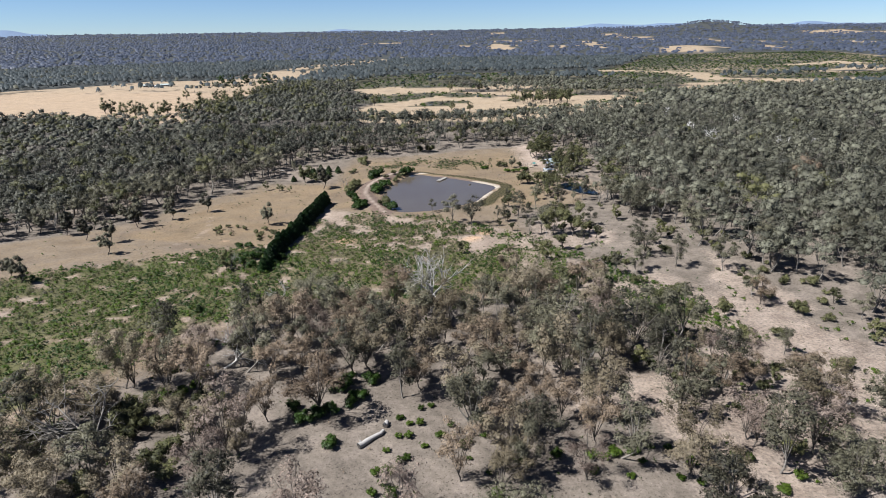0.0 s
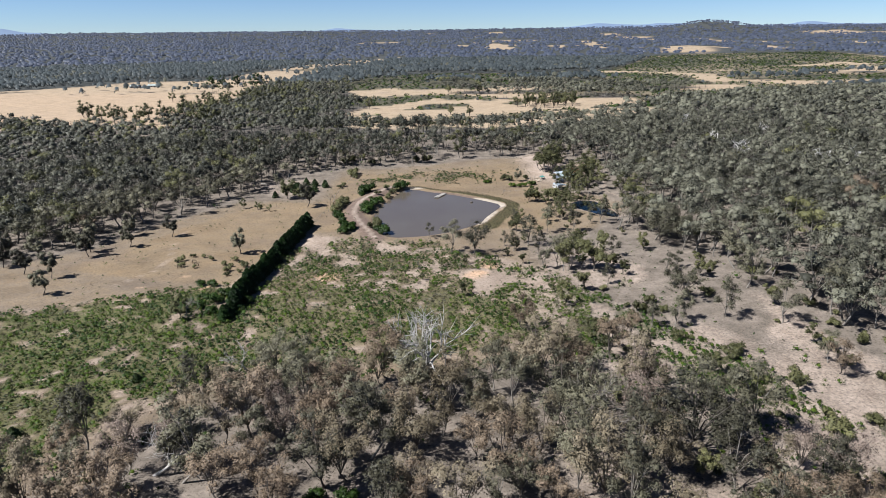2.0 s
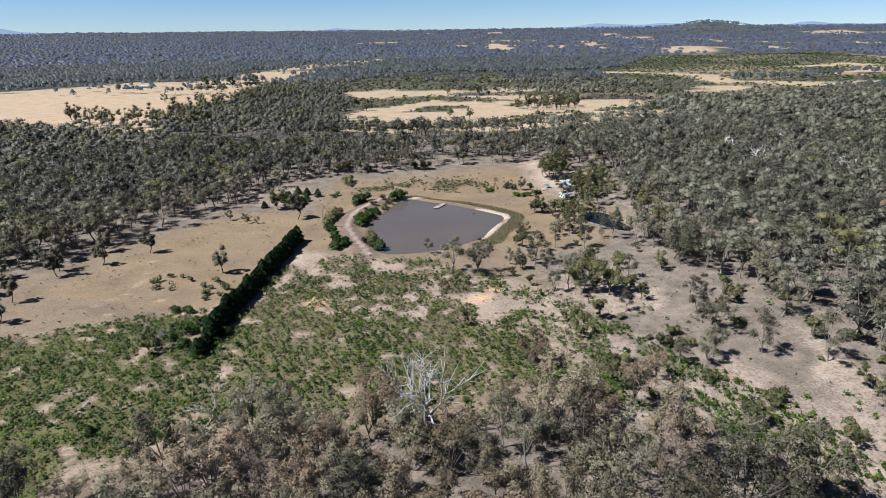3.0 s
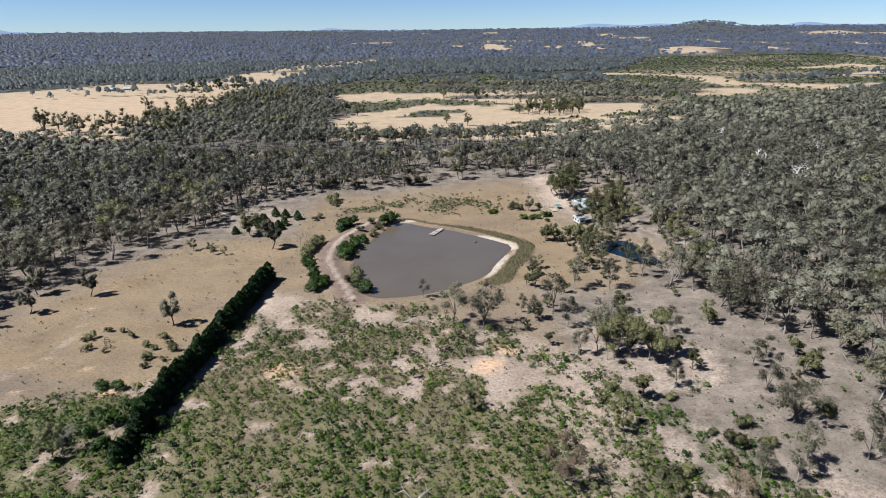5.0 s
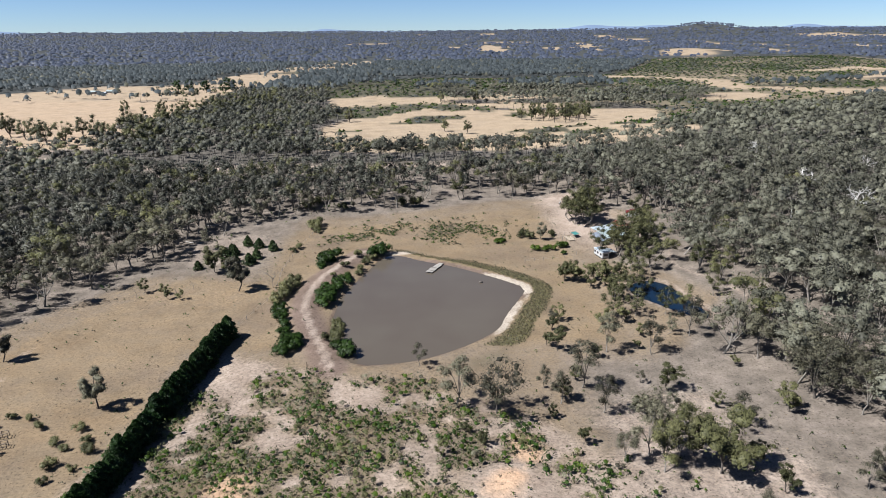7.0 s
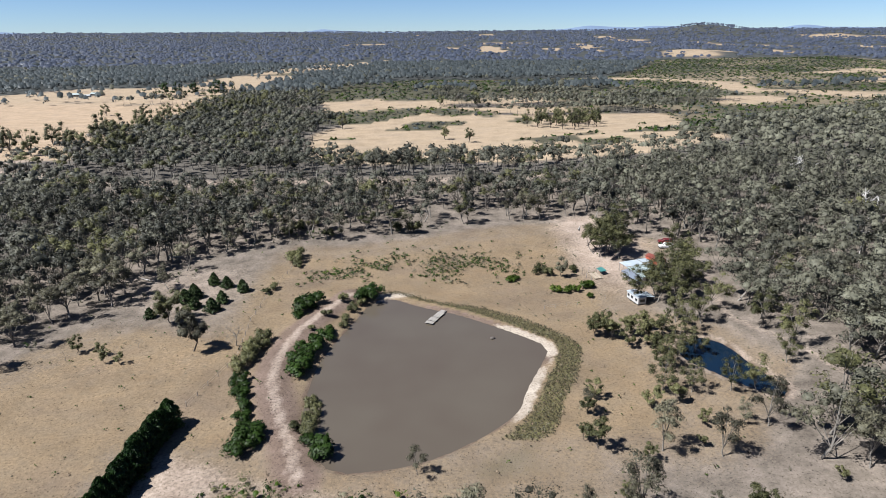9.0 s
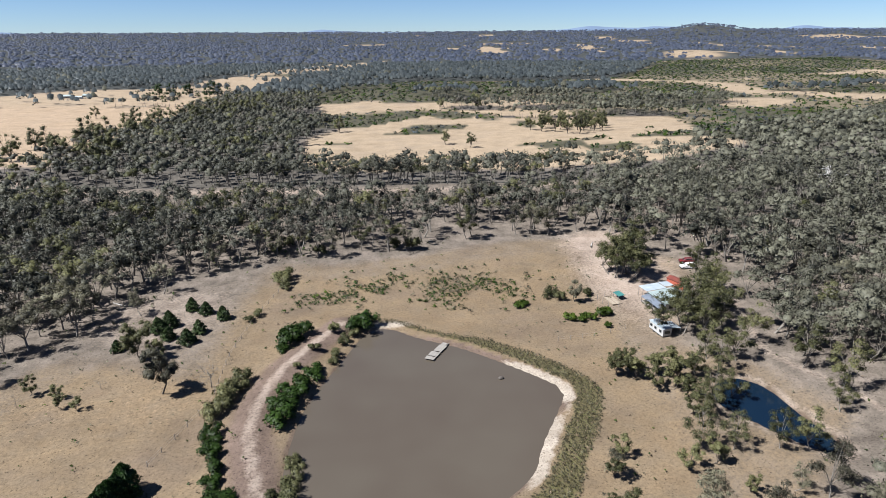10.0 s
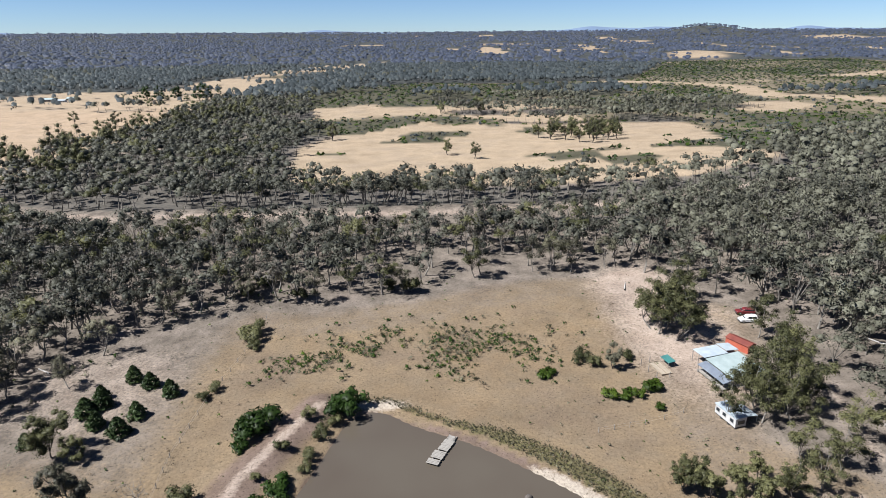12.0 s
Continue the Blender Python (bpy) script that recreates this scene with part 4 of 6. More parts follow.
for name, label, lo, hi, step, kind, mixes in (
        ("woodland", "dry open eucalypt woodland of slender olive-grey trees", 0, 155, 6.5, "near", (66, 14, 13, 7)),
        ("woodland_behind", "olive-grey eucalypt woodland closing round the clearing", 155, 265, 6.2, "mid", (70, 12, 13, 5)),
        ("woodland_beyond", "olive-grey eucalypt woodland round dry fields", 265, 760, 7.6, "far", (68, 12, 16, 4)),
        ("forest_far", "wide eucalypt forest in the distance, tinted grey for haze", 760, 1650, 10.4, "clump", (64, 18, 15, 3)),
        ("forest_horizon", "forest reaching to low hills, tinted blue-grey for haze", 1650, 6300, 48.0, "crowd", (70, 18, 10, 2))):
    u, v, rng = spread_points(-min(hi * 0.9 + 150, 4350), min(hi * 0.9 + 150, 4350), 20, min(hi + 240, 4920), step, 9)
    d = reach(u, v)
    ok = (d >= lo) & (d < hi) & in_view_country(u, v)
    u, v = u[ok], v[ok]
    ok = rng.random(u.size) < wooded(u, v) * (0.95 - 0.25 * (fbm(u, v, 40, 91) > 0.6) * (u < 60))
    u, v = u[ok], v[ok]
    if lo < 300:
        ok = (inside(HOME, u, v) < 0) & off_standing(u, v, 3.2)
        u, v = u[ok], v[ok]
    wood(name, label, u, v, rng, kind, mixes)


# ======== scrub ========
def bush_template(seed, sprays, size, wide=0.9, tall=0.9):
    rng = np.random.default_rng(seed)
    centres = rng.uniform((-wide * 0.6, -wide * 0.6, tall * 0.25), (wide * 0.6, wide * 0.6, tall * 0.75), (4, 3))
    body = puffs(rng, centres[:1] * (0.5, 0.5, 1), rng.uniform(0.75, 0.95, (1, 1)) * (wide * 0.36, wide * 0.36, tall * 0.38), True)
    v, f = joined([body, leaves(rng, centres, np.full((4, 3), (wide * 0.6, wide * 0.6, tall * 0.5)), sprays, size, lift=0.6, thin=(0.25, 0.5))])
    return v, f, crown_normals(v, f, centres[:2] * (0.7, 0.7, 0.3), 0.5)


def bushes(name, label, x, y, rng, mats, weights, sprays, size, tall, wide=0.9, scale=(0.5, 1.3), drift=0.0):
    V, F, I, T, N, base = [], [], [], [], [], 0
    z = height(x, y)
    for k in range(6):
        tv, tf, tn = bush_template(200 + k, sprays, size, wide, tall)
        own = np.arange(len(x)) % 6 == k
        n = int(own.sum())
        if not n:
            continue
        ang, s = rng.random(n) * 6.283, rng.uniform(*scale, n)
        c, d = (np.cos(ang) * s)[:, None], (np.sin(ang) * s)[:, None]
        V.append(np.stack([x[own][:, None] + tv[:, 0] * c - tv[:, 1] * d, y[own][:, None] + tv[:, 0] * d + tv[:, 1] * c,
                           z[own][:, None] + s[:, None] * tv[:, 2]], -1).reshape(-1, 3))
        N.append(np.stack([(tn[:, 0] * c - tn[:, 1] * d) / s[:, None], (tn[:, 0] * d + tn[:, 1] * c) / s[:, None], np.broadcast_to(tn[:, 2], (n, len(tv)))], -1).reshape(-1, 3))
        F.append((tf[None] + (base + np.arange(n) * len(tv))[:, None, None]).reshape(-1, 3))
        base += n * len(tv)
        q = np.clip((1 - drift) * rng.random(n) + drift * (2.2 * fbm(x[own], y[own], 17, 83) - 0.6), 0, 0.999)
        I.append(np.repeat(np.searchsorted(np.cumsum(weights) / sum(weights), q), len(tf)))
        T.append(np.repeat(rng.random(n), len(tf)))
    me = mesh_np(name, np.concatenate(V), np.concatenate(F), mats, np.concatenate(I), flat=False)
    soft_normals(me, np.concatenate(N))
    face_values(me, "tint", np.concatenate(T))
    return tagged(new(name, me), label, "scrub", kind="stuff")


u, v, rng = spread_points(-140, 105, 74, 266, 1.30, 13)
ok = (rng.random(u.size) < np.minimum(scrubby(u, v) * (1.1 + 0.4 * (v > 195)), 0.96)) & (inside(POND, u, v) < -3)
low = ok & (rng.random(u.size) < smooth((v - 205 + 0.35 * np.maximum(u, 0)) / 16))
ok = ok & ~low
bushes("scrub_thin", "thin olive-green low scrub in pale soil", u[low], v[low], rng, [leaf_scrub, leaf_green, leaf_olive, leaf_dark], (30, 26, 16, 28), 26, 0.21, 0.90, wide=1.05, scale=(0.5, 1.85))
bushes("scrub", "knee-high bright green scrub in pale sandy soil", u[ok], v[ok], rng, [leaf_dark, leaf_scrub, leaf_green, leaf_olive], (34, 36, 22, 8), 24, 0.20, 0.80, wide=1.0, scale=(0.55, 1.75), drift=0.5)
u, v, rng = spread_points(-420, 1280, 540, 2080, 9.6, 14)
ok = (rng.random(u.size) < scrubby(u, v)) & (wooded(u, v) < 0.4) & in_view_country(u, v)
bushes("scrub_beyond", "dark green scrub on the far dry plain", u[ok], v[ok], rng, [leaf_dark, leaf_scrub, leaf_grey, leaf_haze_grey], (44, 22, 18, 16), 7, 1.8, 1.5, 4.8)



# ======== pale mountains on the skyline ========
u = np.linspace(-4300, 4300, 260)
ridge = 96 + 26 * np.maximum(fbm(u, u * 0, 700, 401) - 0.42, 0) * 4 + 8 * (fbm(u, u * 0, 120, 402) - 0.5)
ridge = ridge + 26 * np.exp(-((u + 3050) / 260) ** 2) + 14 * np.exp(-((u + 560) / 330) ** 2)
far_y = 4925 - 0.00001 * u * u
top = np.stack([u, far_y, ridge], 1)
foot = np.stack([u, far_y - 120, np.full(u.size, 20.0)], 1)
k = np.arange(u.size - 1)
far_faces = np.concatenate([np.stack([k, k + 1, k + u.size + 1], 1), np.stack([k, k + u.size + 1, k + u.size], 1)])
# the haze before the mountains is put into their base colour as blue
mountain_haze = plain_material("hazy blue mountains", (0.096, 0.139, 0.211), (0.111, 0.155, 0.230), 0.002, 1.0, relief=0.0, stain=(0.089, 0.131, 0.202))
tagged(new("backdrop", mesh_np("backdrop", np.concatenate([foot, top]), far_faces, mountain_haze, flat=False)), "mountains along the far skyline, painted pale blue for haze", "mountains", kind="structure")


# ======== trees on the far fields ========
plant_all("field", [(17, 613, 11), (33, 599, 11), (-67, 690, 14), (-318, 805, 13), (-270, 782, 15), (-285, 1129, 12), (-310, 1150, 10), (60, 840, 13), (20, 850, 12)], "alone on a straw field")
plant_all("field", [(-218, 559, 18), (-203, 549, 19), (-190, 541, 17), (-198, 573, 20), (-186, 562, 18), (-217, 646, 21), (-229, 683, 19), (-209, 654, 20), (-221, 700, 18), (-226, 729, 20), (-211, 717, 21),
                    (-215, 760, 19), (-195, 733, 21), (-196, 767, 20), (-194, 791, 18), (-191, 815, 20), (-185, 832, 19), (-165, 798, 21), (-170, 857, 20), (-239, 584, 19), (-228, 610, 21), (-252, 566, 18), (-270, 575, 17),
                    (-240, 640, 20), (-285, 590, 18), (-300, 600, 16), (-318, 612, 17), (-262, 610, 17), (-338, 640, 16), (-222, 628, 20)],
          "in tall row by a pale creek bed")
plant_all("field_dark", [(-346, 1030, 19), (-328, 1028, 17), (-305, 1025, 19), (-276, 1022, 20), (-268, 1026, 18), (-292, 1022, 9), (-357, 1026, 8), (-250, 1020, 12), (-372, 1022, 9), (-336, 1021, 7), (-316, 1021, 8)], "in a row along a field")
plant_all("field", [(89, 684, 14), (96, 672, 15), (105, 666, 14), (111, 648, 14), (118, 640, 15), (132, 653, 15), (141, 659, 14), (109, 715, 13), (119, 708, 14), (130, 697, 14), (141, 705, 13), (151, 702, 14),
                    (100, 690, 14), (112, 680, 15), (124, 670, 15), (136, 678, 14), (146, 684, 14), (104, 700, 13), (126, 658, 14), (117, 692, 14), (133, 690, 15)], "in a grove on the straw field")


# ======== conifers ========
def cone_tree(seed, h, wide, sprays, size, round_top=0.5, leaf=leaf_pine):
    """A conifer: leafy sprays over a cone with tiers, on a short trunk."""
    rng = np.random.default_rng(seed)
    t = rng.random(sprays) ** 0.8
    a = rng.random(sprays) * 6.283
    tier = 1 + 0.20 * np.sin(t * 22 + a * 2) + 0.22 * np.sin(a * 4 + seed + t * 3)
    r = wide * 0.5 * (1 - t) ** round_top * tier * rng.uniform(0.72, 1.0, sprays) * np.minimum(1, 0.72 + t * 2)
    at = np.stack([np.cos(a) * r, np.sin(a) * r, h * (0.04 + 0.96 * t)], 1)
    n = np.stack([np.cos(a), np.sin(a), np.full(sprays, 0.55)], 1) + rng.normal(size=(sprays, 3)) * 0.35
    n /= np.linalg.norm(n, axis=1)[:, None]
    e = np.cross(n, rng.normal(size=(sprays, 3)))
    e /= np.linalg.norm(e, axis=1)[:, None]
    b = np.cross(n, e)
    s = size * rng.uniform(0.6, 1.3, sprays)[:, None]
    out = n * s * 0.5
    blade = np.stack([at + e * s + out, at - e * s * 0.6 + b * s * 0.42, at - e * s * 0.6 - b * s * 0.42 - out], 1).reshape(-1, 3)
    trunk = tube([(0, 0, -0.4), (0, 0, h * 0.5), (0, 0, h * 0.9)], [wide * 0.035, wide * 0.025, 0.02], 6)
    return mesh_np("conifer trunk", *trunk, bark_dark, flat=False), mesh_np("conifer crown", blade, np.arange(sprays * 3).reshape(-1, 3), leaf)


def conifers(name, meshes, spots, label, group):
    for x, y, s in spots:
        trunk, crown = meshes[int(tree_rng.integers(len(meshes)))]
        ob = new(name)
        ob.matrix_basis = Matrix.LocRotScale((x, y, float(height(x, y))), Euler((0, 0, tree_rng.random() * 6.28)), (s * tree_rng.uniform(0.92, 1.1), s * tree_rng.uniform(0.92, 1.1), s * (0.85 if name == 'pine' else 1)))
        part("trunk", trunk, ob)
        part("crown", crown, ob)
        tagged(ob, label, "tree", group=group)


cypress = [cone_tree(300 + k, 6.4, 5.4, 2900, 0.34, 0.62) for k in range(5)]
row = []
y = 178.0
while y < 271:
    if y < 231.5:
        x, s = -55.6 + 0.012 * (y - 210), tree_rng.uniform(0.78, 1.04) * (0.72 if y < 186 else 0.96)
    else:
        x, s = -54.9 + 0.085 * (y - 236), tree_rng.uniform(0.84, 1.04)
    if not 231 < y < 233.8:
        row.append((x + tree_rng.normal() * 0.3, y, float(s)))
    y += float(tree_rng.uniform(1.4, 2.2))
conifers("cypress", cypress, row, "dense very dark green cypress in a clipped-looking windbreak row", "cypress windbreak row")
u, v, rng = spread_points(24, 98, 192, 280, 9.5, 23)
ok = (rng.random(u.size) < 0.55) & (inside(POND, u, v) < -12) & (inside(DAM, u, v) < -4) & (u > 24 + 0.9 * np.maximum(225 - v, 0)) & off_standing(u, v, 3.0)
for x, y in zip(u[ok], v[ok]):
    plant("sapling" if rng.random() < 0.75 else "olive", float(x), float(y), float(rng.uniform(3.0, 7.5)), where="on pale ground east of the dam")
pines = [cone_tree(320 + k, 4.3, 4.2, 1100, 0.42, 0.70, leaf_young_pine) for k in range(3)]
conifers("pine", pines, [(-67, 347, 1.05), (-62, 344, 1.0), (-56, 340, 1.05), (-71, 340, 0.9), (-71.5, 334, 1.1), (-67, 329, 1.0), (-61, 326, 1.1), (-60, 332, 1.0), (-78, 324, 0.85), (-69, 336.5, 1.1)],
         "young dark green pine on dry grass", "young pines in the paddock")
conifers("pine", pines, [(-60, 116, 0.6), (-80, 128, 0.7), (-72, 134, 0.6), (-66, 148, 0.55)], "small dark green conifer among green scrub", "")


# ======== shrubs as things ========
def shrub_meshes(name, mat, seeds, sprays, size, wide, tall):
    out = []
    for s in seeds:
        rng = np.random.default_rng(s)
        centres = rng.uniform((-wide * 0.32, -wide * 0.32, tall * 0.3), (wide * 0.32, wide * 0.32, tall * 0.66), (7, 3))
        span = np.full((7, 3), (wide * 0.27, wide * 0.27, tall * 0.36))
        v, f = joined([puffs(rng, centres, span * 0.62), leaves(rng, centres, span, sprays, size, lift=0.5)])
        stem = joined([tube([(0, 0, -0.3), (0, 0, tall * 0.15), tuple(c)], [0.07, 0.06, 0.02], 4) for c in centres[:4]])
        out.append((mesh_np(name + " stems", *stem, bark_dark, flat=False), soft_normals(mesh_np(name + " foliage", v, f, mat, flat=False), crown_normals(v, f, centres))))
    return out


def shrubs(meshes, spots, label, group):
    for x, y, s in spots:
        s = s * 1.2
        stem, leafy = meshes[int(tree_rng.integers(len(meshes)))]
        ob = new("shrub")
        ob.matrix_basis = Matrix.LocRotScale((x, y, float(height(x, y))), Euler((0, 0, tree_rng.random() * 6.28)), (s, s, s * tree_rng.uniform(0.8, 1.1)))
        part("stems", stem, ob)
        part("foliage", leafy, ob)
        tagged(ob, label, "shrub", group=group)


shrub_dark = shrub_meshes("dark shrub", leaf_dark, (401, 402, 403), 620, 0.24, 3.4, 2.4)
shrub_olive = shrub_meshes("olive shrub", leaf_green, (411, 412, 413), 560, 0.22, 3.2, 2.4)
shrub_green = shrub_meshes("green shrub", leaf_scrub, (421, 422), 420, 0.21, 2.4, 1.7)
shrubs(shrub_dark, [(-32, 326, 2.0), (-34, 322.5, 1.6), (-35.5, 319, 0.9), (-33, 324, 1.0), (-17, 330.5, 1.9), (-15.5, 333, 1.5), (-32, 293, 1.0), (-30.5, 287, 1.4), (-29.5, 290, 1.5), (-28.5, 294, 1.4),
                    (-27.5, 298, 1.4), (-26.8, 302, 1.3), (-25.8, 306, 1.2), (-30, 297, 0.9), (-31.5, 300, 0.9), (-24.6, 309.5, 1.0), (-42, 285, 1.1), (-40.5, 282, 1.0), (-40, 278, 1.1), (-38.5, 274, 1.1),
                    (-37.5, 270.5, 1.0), (-35, 266, 1.4), (-33.5, 263, 1.6), (-35.5, 261, 1.3), (-20.5, 259.5, 1.5), (-23, 262, 1.1)],
       "dense dark green shrub on the dam wall", "shrubs along the dam wall")
shrubs(shrub_olive, [(-41, 304, 1.4), (-43.5, 295, 1.5), (-42, 298, 1.6), (-44, 291, 1.3), (-42, 301, 1.2), (-23, 271, 1.2), (-25, 268, 1.2), (-23.5, 265.5, 1.3), (-22, 316, 0.9), (-20, 322, 1.0),
                     (-27, 318, 0.9), (-21.5, 312.5, 0.8), (-18.5, 326.5, 0.9), (-30, 310, 0.6), (-24, 276, 1.0), (-45, 364, 1.8), (-44, 368, 1.4), (-47, 341, 1.0), (-48, 338, 0.9), (-43, 360, 1.0),
                     (-24, 328, 0.9), (37, 350, 1.4), (40, 348, 1.1), (49, 350, 1.0), (-50, 397, 1.7), (-44, 400, 1.5), (-53, 390, 1.6), (-10, 392, 1.5), (-4, 390, 1.8), (-36, 388, 1.5)],
       "grey-green bushy shrub on dry ground", "grey-green shrubs round the dam")
shrubs(shrub_dark, [(-22, 106, 1.2), (-17, 103, 1.1), (-22, 98, 1.0), (-15, 109, 1.0), (-21, 88, 0.9), (-20, 109, 1.1), (-24, 98, 1.1), (-27, 96, 1.0), (-19, 101, 0.9), (-30, 100, 0.8), (-72, 204, 0.8), (-68, 203, 1.0), (-63, 190, 1.2), (-66, 187, 1.0), (-61.5, 195, 1.1), (-70, 184, 0.9), (-62, 183, 1.1), (-67, 193, 0.8), (-53.5, 196, 0.9), (-53, 189, 1.1)],
       "dark green shrub under dry woodland trees", "shrubs in the near woodland")
shrubs(shrub_green, [(-2, 100, 0.5), (-8, 96, 0.6), (-6, 94, 0.5), (-4, 94, 0.6), (0, 90, 0.7), (-6, 90, 0.6), (4, 87, 0.8), (-4, 99, 0.5), (5, 88, 0.6), (-8, 90, 0.5), (-58, 106, 1.0), (-55, 107, 1.1),
                     (-49, 97, 0.8), (-44, 100, 0.7), (-58, 103, 0.9), (-53, 109, 0.9), (-3, 87, 0.5), (2, 93, 0.5), (8, 90, 0.6), (-10, 86, 0.5)],
       "small green bush on pale woodland floor", "bushes on the woodland floor")
shrubs(shrub_green, [(50, 336, 1.5), (40, 334, 1.3), (46, 334, 1.0), (43, 333, 0.9), (27, 343, 1.2), (29, 344.5, 1.0), (49, 329, 0.8), (51, 338, 1.1), (44, 335, 0.9)],
       "fresh green garden shrub near the farmhouse", "garden shrubs")
shrubs(shrub_olive, [(x, y, 0.5 + 0.3 * ((i * 7) % 5) / 4) for i, (x, y) in enumerate([(-82, 235), (-86, 236), (-88, 231), (-89, 230), (-86, 225), (-81, 223), (-78, 232), (-69, 219), (-69, 224), (-70, 231),
                                                                                          (-64, 218), (-66, 227), (-64, 223), (-67, 214), (-72, 226)])],
       "small planted shrub in the bare paddock", "planted shrubs in the paddock")

u, v, rng = spread_points(-82, -40, 72, 104, 4.4, 29)
ok = (rng.random(u.size) < 0.62 * smooth((-44 - u + 0.25 * (v - 80)) / 10)) & (np.hypot(u + 60, v - 86) > 3)
shrubs(shrub_olive, [(float(x), float(y), float(q)) for x, y, q in zip(u[ok], v[ok], rng.uniform(0.6, 1.5, int(ok.sum())))], "grey-olive bushy shrub under a dead tree", "brush under the dead tree")
u, v, rng = spread_points(-12, 60, 70, 84, 3.4, 31)
ok = rng.random(u.size) < 0.45 * smooth((fbm(u, v, 9, 33) - 0.35) / 0.2)
shrubs(shrub_green, [(float(x), float(y), float(q)) for x, y, q in zip(u[ok], v[ok], rng.uniform(0.4, 1.0, int(ok.sum())))], "small green bush on pale woodland floor", "bushes on the woodland floor")

u, v, rng = spread_points(36, 122, 84, 206, 5.2, 37)
ok = (rng.random(u.size) < 0.55 * smooth((fbm(u, v, 16, 39) - 0.34) / 0.15)) & (inside(HOME, u, v) > -10) & (u > 48 + 0.55 * np.maximum(150 - v, 0) - 26) & (along([(56, 205), (72, 165), (86, 135), (100, 104)], u, v) > 4.5)
u, v, q = u[ok], v[ok], rng.random(int(ok.sum()))
for x, y, w in zip(u[q < 0.30], v[q < 0.30], q):
    plant("sapling" if w < 0.65 else "olive", float(x), float(y), 3.5 + 5.5 * float(w), where="on pale ground at the wood's edge")
shrubs(shrub_olive, [(float(x), float(y), 0.4 + 0.9 * float(w)) for x, y, w in zip(u[q >= 0.30], v[q >= 0.30], q[q >= 0.30] ** 2)], "grey-green bush on pale ground", "bushes at the wood's edge")

# ======== reeds, low clearing scrub, stray tufts ========
u, v, rng = spread_points(-24, 46, 250, 346, 0.55, 15)
e = inside(POND, u, v) + 1.6 * (fbm(u, v, 6, 95) - 0.5)
band = smooth((-e - 2.4) / 0.8) * smooth((e + 5.2 + 3.6 * smooth((u - 2) / 24)) / 1.2 + 0.4)
ok = (rng.random(u.size) < band * 0.95) & ((v > 318 - 0.6 * (u + 12)) | (u > 14)) & (v > 262)
bushes("reeds", "olive-brown reeds and rushes fringing the dam", u[ok], v[ok], rng, [leaf_reed, leaf_olive, leaf_brown], (82, 12, 6), 11, 0.18, 0.75, wide=0.55, scale=(0.5, 1.05))
u, v, rng = spread_points(-40, 46, 334, 385, 1.25, 16)
lumps = smooth((fbm(u, v, 9, 97) - 0.42) / 0.12) * np.maximum.reduce([np.exp(-(((u + 18) / 17) ** 2 + ((v - 357 - 0.3 * (u + 18)) / 8) ** 2)), np.exp(-(((u - 13) / 15) ** 2 + ((v - 358) / 11) ** 2))])
ok = rng.random(u.size) < lumps * 1.35
bushes("clearing_scrub", "low dark green clumps on the straw clearing", u[ok], v[ok], rng, [leaf_scrub, leaf_dark, leaf_olive, leaf_reed], (14, 52, 18, 16), 24, 0.20, 0.75, wide=0.9, scale=(0.45, 1.7))
u, v, rng = spread_points(-150, 115, 70, 404, 3.1, 17)
ok = (rng.random(u.size) < 0.18 + 0.26 * smooth((fbm(u, v, 18, 99) - 0.5) / 0.15) + 0.35 * smooth((u - 4) / 10) * smooth((76 - u) / 10) * smooth((v - 176) / 10) * smooth((246 - v) / 10)) & (inside(HOME, u, v) > -14) & (inside(POND, u, v) < -6) & (inside(DAM, u, v) < -2) & (np.hypot(u - 68, v - 340) > 13)
bushes("tufts", "scattered small tufts and seedlings on pale soil", u[ok], v[ok], rng, [leaf_olive, leaf_brown, leaf_scrub, leaf_dark], (30, 15, 30, 25), 6, 0.22, 0.55, wide=0.5, scale=(0.5, 1.5))
# thickets at the feet of the west woods
u, v, rng = spread_points(-110, -40, 300, 420, 2.4, 18)
ok = (rng.random(u.size) < 0.5 * smooth((fbm(u, v, 16, 98) - 0.5) / 0.1) * smooth((8 - inside(HOME, u, v)) / 6)) & (inside(HOME, u, v) > -18)
bushes("understorey", "dim grey-green understorey bushes along the wood's edge", u[ok], v[ok], rng, [leaf_olive, leaf_dark], (70, 30), 16, 0.34, 1.3, scale=(0.6, 1.4))


# ======== dead trees, logs ========
wood_white = plain_material("sun-whitened dead wood", (0.360, 0.348, 0.330), (0.480, 0.468, 0.450), 1.5, 0.8, relief=0.4, stain=(0.300, 0.282, 0.264))


def dead_tree(x, y, h, wide, seed, label, tilt=(0, 0, 0), mat=None, **how):
    ob = new("dead_tree", mesh_np("dead tree", *bare_tree(seed, h, wide, **how), mat or wood_dead, flat=False))
    ob.matrix_basis = pose(x, y, float(height(x, y)), *tilt)
    return tagged(ob, label, "dead tree")


dead_tree(-1.5, 144.5, 14, 17, 501, "bleached grey dead tree with crooked bare limbs", limbs=13, thick=0.034, rise=(0.5, 2.4), lean=0.05)
dead_tree(-60, 86, 15, 15, 502, "dark leaning dead tree with forked bare limbs", tilt=(-10, -32, 0), mat=bark_grey, limbs=12, thick=0.03)
dead_tree(-49, 117, 9, 13, 505, "low grey dead tree with tangled bare limbs", tilt=(0, 38, 20), limbs=12, thick=0.03)
dead_tree(30, 126, 11, 12, 506, "half-dead grey tree with dark bare limbs", mat=bark_grey, limbs=9, thick=0.03)
